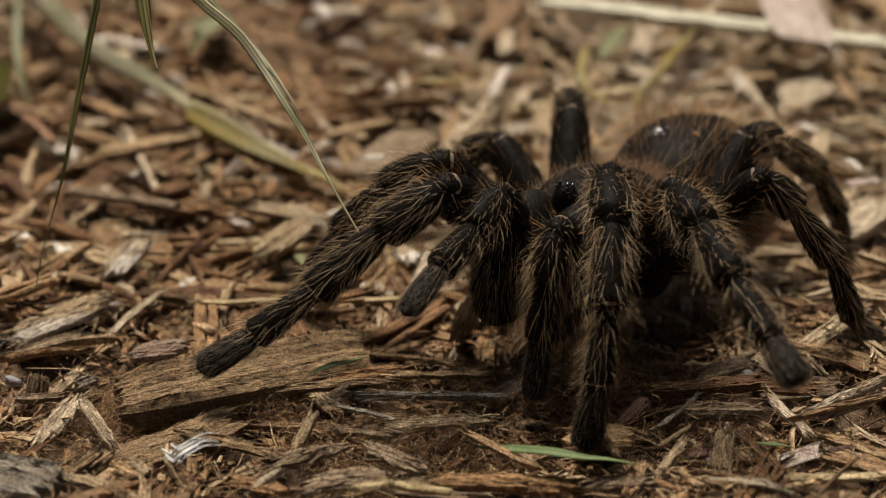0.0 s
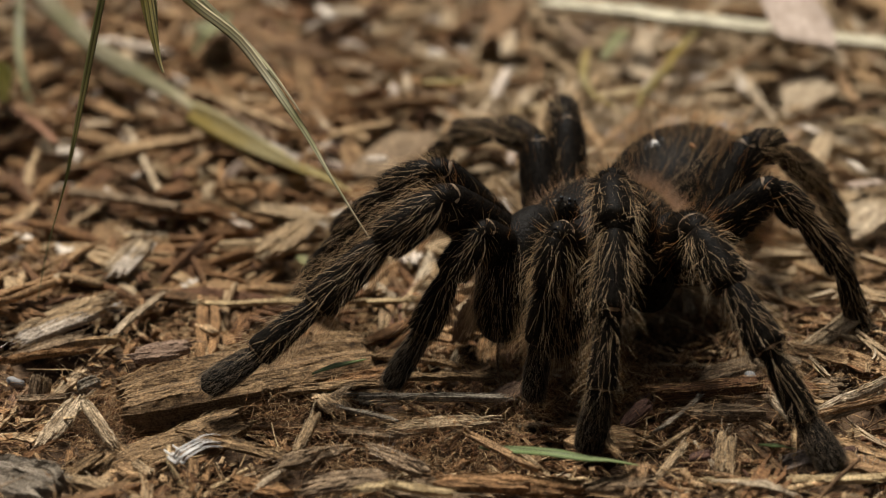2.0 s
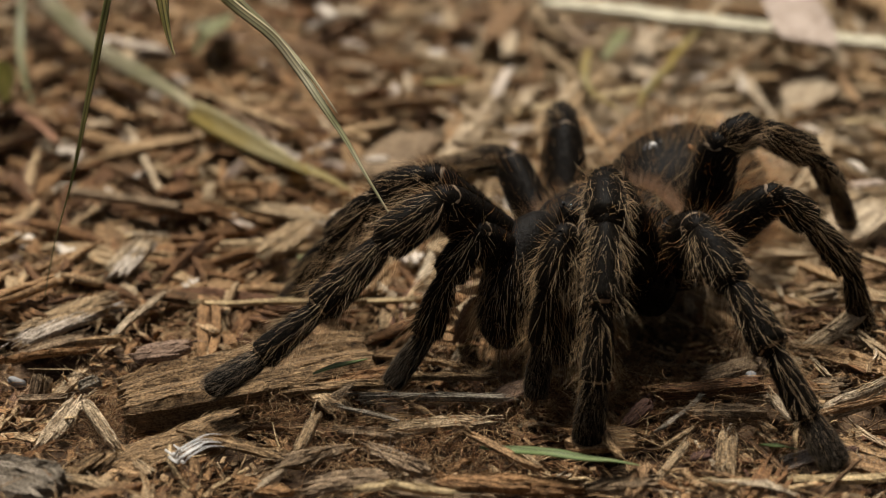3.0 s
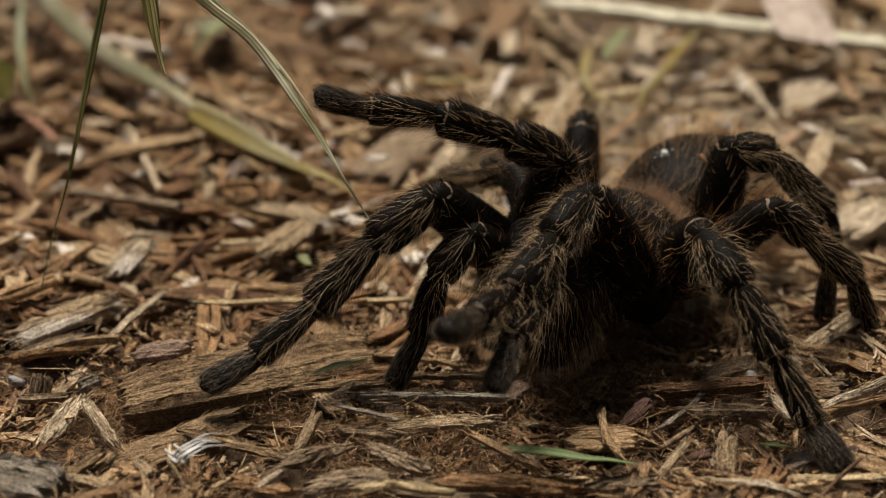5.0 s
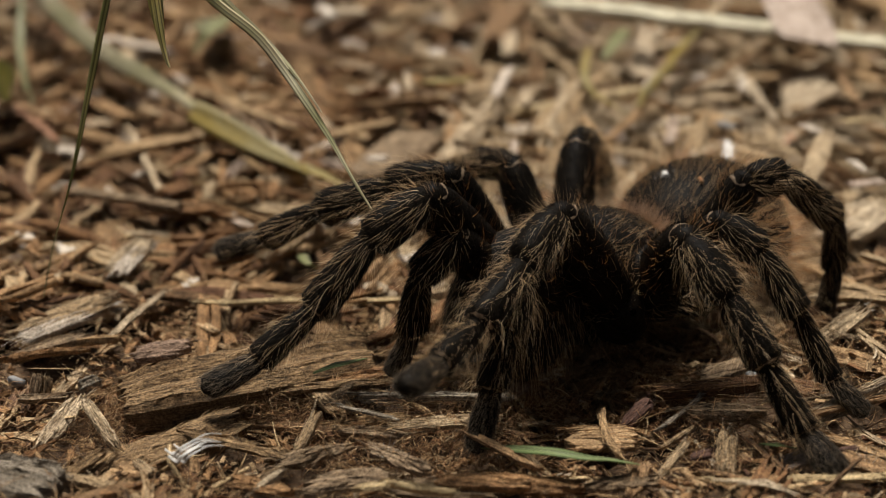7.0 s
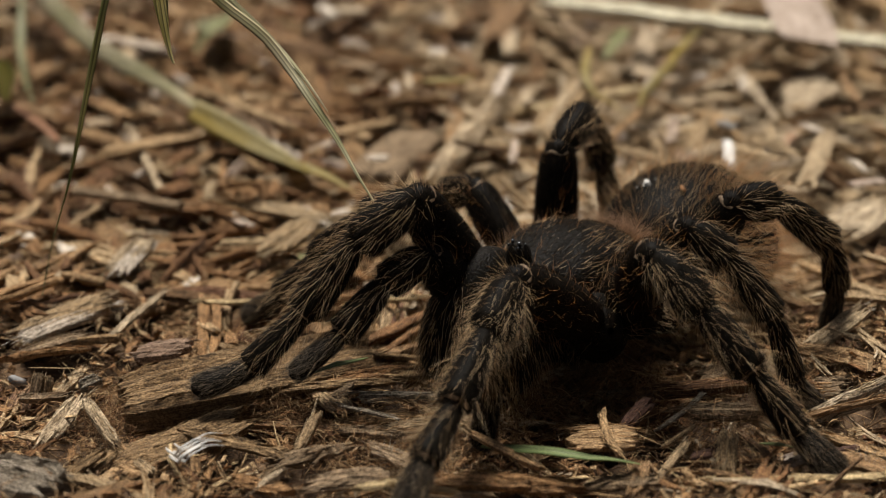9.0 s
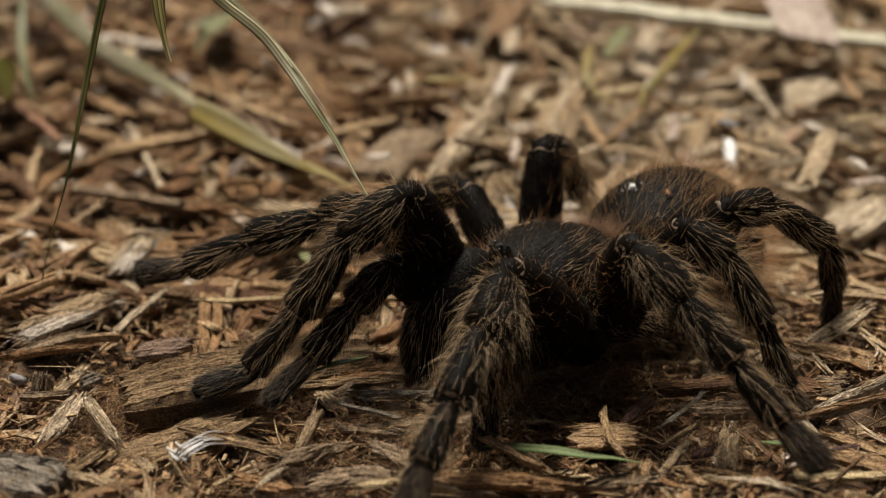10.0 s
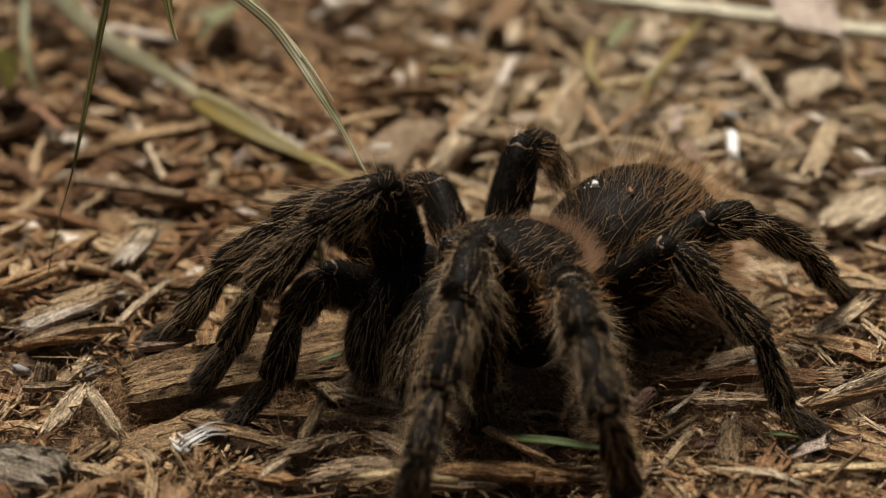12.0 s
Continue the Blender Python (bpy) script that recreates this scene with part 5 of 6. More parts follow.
def body_parts():
    back = np.array([-1.0, 0, 0])
    # carapace
    def dome(v):
        w = v.copy()
        x = v[..., 0] / 0.0147
        w[..., 1] *= 1 - 0.16 * np.clip(x, 0, 1) ** 2
        w[..., 2] = np.where(v[..., 2] > 0, v[..., 2] * (1 - 0.25 * np.clip(-x, 0, 1)), v[..., 2] * 0.55)
        groove = np.exp(-((v[..., 0] + 0.003) / 0.0022) ** 2 - (v[..., 1] / 0.0016) ** 2)
        w[..., 2] -= 0.0010 * groove * (v[..., 2] > 0)
        for k in (-0.9, -0.3, 0.3, 0.9):
            ridge = np.exp(-((np.arctan2(np.abs(v[..., 1]), v[..., 0] + 0.002) - 1.5 - k) / 0.12) ** 2)
            w[..., 2] -= 0.0004 * ridge * (v[..., 2] > 0)
        return w
    v, d = ellipsoid((0.0142, 0.0110, 0.0081), (-0.0036, 0, 0.0002), 40, 48, dome)
    b = Builder()
    shell(b, v, GLOSSY_CUTICLE)
    p, n = scatter(v, 9000, lambda p, n: p[:, 2] > -0.003)
    hairs(b, p, n * 0.35 + back, back + 0 * p, rng.uniform(0.0005, 0.0011, len(p)), np.full(len(p), 0.000028), FUZZ, 0.2, 1)
    # short pale specks stand in for glints on the granular shell
    p, n = scatter(v, 900, lambda p, n: (p[:, 2] > 0.002) & (np.sin(p[:, 0] * 700) * np.sin(p[:, 1] * 900 + 1) > -0.1))
    hairs(b, p, n * 0.5 + back, back + 0 * p, rng.uniform(0.0002, 0.0006, len(p)), np.full(len(p), 0.000022), PALE_HAIR_AND_GLINT, 0.2, 2)
    p, n = scatter(v, 1500, lambda p, n: p[:, 2] > 0.001)
    hairs(b, p, n * 0.7 + back * 0.8 + rng.normal(0, 0.3, p.shape), back + n * 0.3, rng.uniform(0.0006, 0.0018, len(p)), np.full(len(p), 0.000016), DARK_HAIR, 0.3, 2)
    p, n = scatter(v, 240, lambda p, n: p[:, 2] > 0.001)
    hairs(b, p, n * 0.8 + back * 0.5 + rng.normal(0, 0.3, p.shape), back + n * 0.4, rng.uniform(0.0016, 0.0036, len(p)), np.full(len(p), 0.000018), RUST_HAIR, 0.5, 4)
    p, n = scatter(v, 1500, lambda p, n: (p[:, 2] > 0.0010) & (np.abs(p[:, 1]) + rng.uniform(-0.004, 0.004, len(p)) > 0.005))
    hairs(b, p, n * 0.35 + back, back + 0 * p, rng.uniform(0.0010, 0.0022, len(p)), np.full(len(p), 0.000026), TAN_HAIR, 0.2, 3)
    rim = lambda p, n: (p[:, 2] < 0.0032) & (p[:, 2] > -0.0004) & (p[:, 0] < rng.uniform(-0.012, 0.006, len(p)))
    p, n = scatter(v, 7500, rim)
    hairs(b, p, n * 0.8 + back * 0.3 + np.array([0, 0, 0.5]), n * 0.6 + np.array([0, 0, 0.3]), rng.uniform(0.0012, 0.0030, len(p)), np.full(len(p), 0.000024), FAWN_HAIR, 0.5, 4)
    p, n = scatter(v, 9000, lambda p, n: (p[:, 0] < -0.0125) & (p[:, 2] > -0.002))
    hairs(b, p, n * 0.6 + np.array([0.2, 0, 0.8]), back + np.array([0, 0, 0.5]) + 0 * p, rng.uniform(0.0018, 0.0035, len(p)), np.full(len(p), 0.000026), FAWN_HAIR, 0.4, 4)
    p, n = scatter(v, 700, lambda p, n: (p[:, 0] > 0.006) & (p[:, 2] > 0.001))
    hairs(b, p, n * 0.8 + np.array([0.5, 0, 0.2]), n + np.array([0.6, 0, 0]), rng.uniform(0.0014, 0.003, len(p)), np.full(len(p), 0.000034), TAN_HAIR, 0.5, 4)
    p, n = scatter(v, 9000, lambda p, n: (p[:, 0] > 0.0055) & (np.abs(p[:, 2] - 0.0040) < 0.0013))
    hairs(b, p, n + np.array([0.3, 0, -0.2]), n + np.array([0.3, 0, -0.6]), rng.uniform(0.0006, 0.0013, len(p)), np.full(len(p), 0.000022), RUST_HAIR, 0.5, 3)
    carapace = part("carapace", b, spider, "glossy black carapace with a tan fringe")
    # eye mound
    b = Builder()
    v, d = ellipsoid((0.0019, 0.0022, 0.0034), (0.0076, 0, 0.0053), 14, 18)
    shell(b, v, GLOSSY_CUTICLE)
    for sx, sy, sz, r in ((0.0006, 0.0007, 0.0007, 0.00042), (0.0006, -0.0007, 0.0007, 0.00042), (-0.0002, 0.0012, 0.0005, 0.00034),
                          (-0.0002, -0.0012, 0.0005, 0.00034), (0.0011, 0.0010, 0.0002, 0.00034), (0.0011, -0.0010, 0.0002, 0.00034)):
        v, d = ellipsoid((0.7 * r, 0.7 * r, 0.7 * r), (0.0078 + sx, sy, 0.0078 + sz), 8, 10)
        shell(b, v, EYE_SHINE)
    part("eye_mound", b, carapace, "cluster of small shiny black eyes")
    # underside
    b = Builder()
    v, d = ellipsoid((0.0128, 0.0102, 0.0068), (-0.001, 0, -0.0058), 16, 20)
    shell(b, v, CUTICLE)
    p, n = scatter(v, 2500)
    hairs(b, p, n + back * 0.5, back + 0 * p, rng.uniform(0.0008, 0.0016, len(p)), np.full(len(p), 0.000028), FUZZ, 0.2, 1)
    part("sternum", b, spider)
    # chelicerae with fangs
    for side in (1, -1):
        b = Builder()
        v, d = ellipsoid((0.0112, 0.0054, 0.0074), (0, 0, 0), 24, 24)
        shell(b, v, GLOSSY_CUTICLE)
        p, n = scatter(v, 2600)
        fwd = np.array([1.0, 0, -0.35])
        hairs(b, p, n * 0.5 + fwd, fwd + 0 * p, rng.uniform(0.0006, 0.0012, len(p)), np.full(len(p), 0.000028), FUZZ, 0.2, 1)
        p, n = scatter(v, 420, lambda p, n: (p[:, 0] > -0.008) & (n[:, 2] > -0.2) & (np.sin(p[:, 1] * 3800) > -0.2))
        hairs(b, p, n * 0.3 + fwd, fwd + 0 * p, rng.uniform(0.0010, 0.0022, len(p)), np.full(len(p), 0.000018), PALE_HAIR_AND_GLINT, 0.3, 3)
        p, n = scatter(v, 1100, lambda p, n: p[:, 0] > rng.uniform(-0.006, 0.006, len(p)))
        hairs(b, p, n * 0.8 + fwd * 0.8, fwd + np.array([0, 0, -0.5]) + 0 * p, rng.uniform(0.0018, 0.0046, len(p)), np.full(len(p), 0.000020), TAN_HAIR, 0.8, 6)
        ch = part("chelicera", b, spider, "bulging black chelicera with drooping tan hairs")
        ch.matrix_basis = pose(0.0132, side * 0.0047, -0.0034, 0, 54, side * 3)
        b = Builder()
        u = np.linspace(0, 1, 9)
        c = np.stack([0.0068 - 0.0062 * u, 0 * u, -0.0046 - 0.0018 * np.sin(u * 2.4)], -1)[None]
        rr = (0.0009 * (1 - 0.9 * u))[None]
        v, t, uv = strips(c, np.repeat(np.array([[[0, 1.0, 0]]]), 9, 1), np.repeat(np.array([[[0.5, 0, 0.86]]]), 9, 1), rr, rr, 8)
        b.add(v, t, FANG, uv)
        part("fang", b, ch, "folded glossy black fang")
    # pedicel and abdomen
    b = Builder()
    v, d = ellipsoid((0.0042, 0.0034, 0.0034), (-0.0178, 0, -0.001), 12, 14)
    shell(b, v, CUTICLE)
    p, n = scatter(v, 2600, lambda p, n: n[:, 2] > -0.5)
    hairs(b, p, n + np.array([0, 0, 0.4]), n + np.array([-0.4, 0, 0.2]), rng.uniform(0.0016, 0.0036, len(p)), np.full(len(p), 0.000024), FAWN_HAIR, 0.4, 3)
    part("pedicel", b, spider)
    def egg(v):
        w = v.copy()
        x = v[..., 0] / 0.016
        w[..., 1] *= 1 - 0.10 * x
        w[..., 2] *= 1 - 0.08 * x
        return w
    v, d = ellipsoid((0.0165, 0.0142, 0.0136), (-0.0312, 0, -0.0034), 40, 48, egg)
    b = Builder()
    shell(b, v, CUTICLE)
    p, n = scatter(v, 11000)
    hairs(b, p, n * 0.4 + back, back + 0 * p, rng.uniform(0.0004, 0.0009, len(p)), np.full(len(p), 0.000028), FUZZ, 0.2, 1)
    p, n = scatter(v, 3800, lambda p, n: (n[:, 2] > -0.5) & (rng.uniform(0, 1, len(p)) > 0.8 * n[:, 2] + 0.3 * (p[:, 0] > -0.027)))
    hairs(b, p, n * 1.0 + back * 0.3 + rng.normal(0, 0.3, p.shape), back + n * 0.3, rng.uniform(0.0026, 0.0060, len(p)), np.full(len(p), 0.000026), RUST_HAIR, 0.6, 5)
    p, n = scatter(v, 3400, lambda p, n: (n[:, 2] > -0.4) & (rng.uniform(0, 1, len(p)) > 0.5 * n[:, 2]))
    hairs(b, p, n * 1.0 + back * 0.2 + rng.normal(0, 0.25, p.shape), back + n * 0.4, rng.uniform(0.0036, 0.0084, len(p)), np.full(len(p), 0.000023), TAN_HAIR, 0.5, 6)
    # pale specks gathered near the front, specular dots made as pale stubs
    p, n = scatter(v, 2600, lambda p, n: (n[:, 2] > 0.1) & (rng.uniform(0, 1, len(p)) < 0.02 + 0.16 * np.exp(-((p[:, 0] + 0.022) / 0.006) ** 2)))
    hairs(b, p, n * 0.4 + back, back + 0 * p, rng.uniform(0.00015, 0.0004, len(p)), np.full(len(p), 0.000045), PALE_HAIR_AND_GLINT, 0.2, 2)
    abdomen = part("abdomen", b, spider, "rounded black abdomen with long rust hairs")
    b = Builder()
    v, d = ellipsoid((0.0010, 0.0009, 0.0006), (0, 0, 0), 8, 10)
    v = v * (1 + 0.25 * rng.uniform(-1, 1, v.shape[:2])[..., None])
    shell(b, v * np.array([0.6, 0.6, 0.8]), WHITE)
    for _ in range(14):
        q, _d = ellipsoid((0.00016, 0.00014, 0.0001), (rng.normal(0, 0.0007), rng.normal(0, 0.0007), -0.0001), 6, 7)
        shell(b, q, WHITE)
    fl = part("white_fleck", b, abdomen, "white fleck stuck on the hairs")
    fl.matrix_basis = pose(-0.0250, -0.0030, 0.0087, 8, 24, 20)
    b = Builder()
    v, d = ellipsoid((0.0008, 0.0004, 0.00025), (0, 0, 0), 8, 10)
    shell(b, v * (1 + 0.3 * rng.uniform(-1, 1, v.shape[:2])[..., None]), RUST_SCRAP)
    scrap = part("leaf_scrap", b, abdomen, "tiny orange leaf scrap stuck on the hairs")
    scrap.matrix_basis = pose(-0.0262, 0.0034, 0.0093, -14, 16, 60)
    for sy in (1, -1):
        b = Builder()
        u = np.linspace(0, 1, 7)
        c = np.stack([-0.0462 - 0.006 * u, sy * (0.002 + 0.0015 * u), -0.006 + 0.002 * u], -1)[None]
        rr = (0.0010 * (1 - 0.7 * u))[None]
        vv, t, uv = strips(c, np.repeat(np.array([[[0, 1.0, 0]]]), 7, 1), np.repeat(np.array([[[0, 0, 1.0]]]), 7, 1), rr, rr, 8)
        b.add(vv, t, CUTICLE, uv)
        part("spinneret", b, spider)


def limb_motion(key, t, yaw, lean, **bends):
    """Keys a limb's segments. yaw and lean: the limb's plane; the femur's rise, then each joint's bend, in degrees."""
    hip, lengths = LIMB_SIZES[key]
    names = SEGMENTS[len(lengths)]
    when = np.round(np.arange(0, 12.01, 0.1), 3)
    ya, le = np.radians(glide(t, yaw, when)), np.radians(glide(t, lean, when))
    ang = [np.radians(glide(t, bends[n], when)) for n in names]
    rows = [[] for _ in names]
    for k, w in enumerate(when):
        u = Vector((math.cos(ya[k]), math.sin(ya[k]), 0))
        side = Vector((-math.sin(ya[k]), math.cos(ya[k]), 0))
        up = Vector((0, 0, math.cos(le[k]))) + side * math.sin(le[k])
        across = up.cross(u)
        at, e = Vector(hip), 0.0
        for i, long in enumerate(lengths):
            e = ang[0][k] if i == 0 else e - ang[i][k]
            d = u * math.cos(e) + up * math.sin(e)
            top = up * math.cos(e) - u * math.sin(e)
            m = Matrix((d, across, top)).transposed().to_4x4()
            m.translation = at
            at = at + d * long
            if i == 0 and key in SOCKETS:
                d = (at - Vector(SOCKETS[key][0])).normalized()
                wide = up.cross(d).normalized()
                m = Matrix((d, wide, d.cross(wide))).transposed().to_4x4()
                m.translation = at - d * SOCKETS[key][1]
            rows[i].append((float(w), m))
    for ob, r in zip(limb_parts[key], rows):
        walk(ob, r)


# ---- the place ----
ground()
landmarks()
front_pieces()
back_pieces()
litter()
mulch()
for key in LIMB_SIZES:
    limb(key)
body_parts()

# hanging grass
HANG = (-0.0260, -0.0396, 0.0438)
thin_blade = blade("drooping_grass", [(-0.0508, -0.0329, 0.0605), (-0.0521, -0.0344, 0.0556), (-0.0552, -0.0391, 0.0423), (-0.0581, -0.0444, 0.0292), (-0.0606, -0.0485, 0.0205), (-0.0619, -0.0517, 0.0138)], 0.0012, OLIVE_BLADE, "thin drooping green grass blade hanging over the mulch")
short_blade = blade("drooping_grass", [(-0.0453, -0.0400, 0.0675), (-0.0434, -0.0422, 0.0579), (-0.0427, -0.0436, 0.0531), (-0.0417, -0.0448, 0.0486), (-0.0414, -0.0450, 0.0479)], 0.0026, GREEN_BLADE, "short drooping green grass blade tip", twist=0.1)
tuft = tagged(new("grass_tuft"), "dry green twisted grass blades hanging over the mulch", "grass")
tuft.matrix_basis = Matrix.Translation(HANG)
blade("blade", [(-0.0417, -0.0357, 0.0630), (-0.0352, -0.0367, 0.0563), (-0.0295, -0.0376, 0.0510), (-0.0263, -0.0388, 0.0463), (-0.0234, -0.0418, 0.0423), (-0.0198, -0.0454, 0.0372), (-0.0167, -0.0499, 0.0325), (-0.0126, -0.0550, 0.0266), (-0.0115, -0.0564, 0.0251)], 0.0017, DRY_BLADE, "", tuft, twist=0.35, origin=HANG)
blade("blade", [(-0.0350, -0.0321, 0.0560), (-0.0315, -0.0341, 0.0526), (-0.0271, -0.0371, 0.0482), (-0.0240, -0.0396, 0.0447), (-0.0207, -0.0435, 0.0406)], 0.0012, DRY_BLADE, "", tuft, twist=0.3, origin=HANG)
blade("fallen_grass", [(-0.0970, 0.1178, 0.0200), (-0.0723, 0.0767, 0.0130), (-0.0545, 0.0551, 0.0110), (-0.0412, 0.0359, 0.0090), (-0.0319, 0.0275, 0.0070)], 0.0042, STRAW_BLADE, "broad faded green grass blade lying on the mulch", twist=0.15, curl=0.2)
blade("fallen_grass", [(-0.0489, 0.0431, 0.0110), (-0.0351, 0.0286, 0.0090), (-0.0243, 0.0168, 0.0080)], 0.0052, YELLOW_BLADE, "yellow dry grass blade lying on the mulch", twist=0.1)
blade("fallen_grass", [(-0.0307, 0.0290, 0.0060), (-0.0229, 0.0180, 0.0070), (-0.0162, 0.0142, 0.0050)], 0.0042, YELLOW_BLADE, "pale yellow dry leaf piece lying on the mulch", twist=0.1, lies=True)
blade("fallen_grass", [(-0.0930, 0.1035, 0.0200), (-0.0919, 0.0914, 0.0120), (-0.0887, 0.0760, 0.0080), (-0.0841, 0.0628, 0.0050)], 0.0020, PALE_LEAF, "dry bent grass blade among the mulch", twist=0.2, lies=True)
blade("fallen_grass", [(0.0053, -0.0790, 0.0030), (0.0111, -0.0822, 0.0040), (0.0161, -0.0851, 0.0050), (0.0215, -0.0864, 0.0050), (0.0272, -0.0859, 0.0040)], 0.0032, LEAF_GREEN, "flat green grass blade lying on the mulch", twist=0.1, lies=True)
blade("fallen_grass", [(-0.0190, -0.0657, 0.0080), (-0.0152, -0.0651, 0.0090), (-0.0114, -0.0586, 0.0070)], 0.0020, LEAF_GREEN, "small green grass snippet lying on the wood piece", twist=0.1, lies=True)
shaving = tagged(new("white_shaving"), "curled white fibrous shaving lying on the mulch", "shaving")
shaving.matrix_basis = Matrix.Translation((-0.0355, -0.0820, 0.0040))
for dx, dy, wide in ((0, 0, 0.0005), (0.0005, 0.0008, 0.0005), (-0.0003, 0.0016, 0.0004), (0.0010, -0.0007, 0.0004), (-0.0008, 0.0024, 0.0004), (0.0003, 0.0032, 0.0003)):
    blade("strip", [np.array(p) - np.array((-0.0355, -0.0820, 0.0040)) + np.array([dx, dy, 0.3 * dx]) for p in
                    ((-0.0381, -0.0833, 0.0040), (-0.0364, -0.0867, 0.0050), (-0.0353, -0.0885, 0.0070), (-0.0334, -0.0871, 0.0075), (-0.0313, -0.0841, 0.0060))], wide, WHITE, "", shaving, twist=0.4 + 200 * dx, curl=0.7)
blade("fallen_grass", [(0.0401, 0.0946, 0.0120), (0.0370, 0.0844, 0.0120), (0.0336, 0.0734, 0.0120)], 0.0032, PALE_LEAF, "pale green leaf scrap lying on the mulch", twist=0.1, lies=True)
blade("fallen_grass", [(-0.0043, 0.0641, 0.0100), (0.0015, 0.0630, 0.0100), (0.0064, 0.0678, 0.0100)], 0.0040, YELLOW_BLADE, "yellowish leaf scrap lying on the mulch", twist=0.1, lies=True)
blade("fallen_grass", [(-0.0539, 0.0899, 0.0080), (-0.0508, 0.0914, 0.0120), (-0.0498, 0.1111, 0.0100)], 0.0080, PALE_LEAF, "pale green leaf scrap lying on the mulch", twist=0.1, lies=True)
blade("fallen_grass", [(0.0310, 0.0797, 0.0125), (0.0286, 0.0585, 0.0125), (0.0296, 0.0497, 0.0125), (0.0324, 0.0433, 0.0125), (0.0360, 0.0356, 0.0125)], 0.0018, YELLOW_BLADE, "thin yellow grass stem lying on the mulch", twist=0.1, lies=True)
blade("fallen_grass", [(-0.0242, -0.0117, 0.0040), (-0.0225, -0.0188, 0.0050), (-0.0212, -0.0185, 0.0040)], 0.0022, PALE_LEAF, "small pale green leaf scrap on the mulch", twist=0.1, lies=True)
blade("fallen_grass", [(0.0450, -0.0780, 0.0030), (0.0469, -0.0804, 0.0040), (0.0500, -0.0794, 0.0030)], 0.0018, LEAF_GREEN, "small green grass snippet lying on the mulch", twist=0.1, lies=True)
blade("fallen_grass", [(-0.0875, 0.0463, 0.0200), (-0.0880, 0.0564, 0.0120), (-0.0894, 0.0617, 0.0060)], 0.0050, PALE_LEAF, "pale green leaf scrap lying on the mulch", twist=0.2, lies=True)
strewn_chips()
tagged(new("torn_fibres", FRAYS.mesh("torn_fibres")), "fine torn fibres along the edges of wood chips", "fibres", kind="stuff")


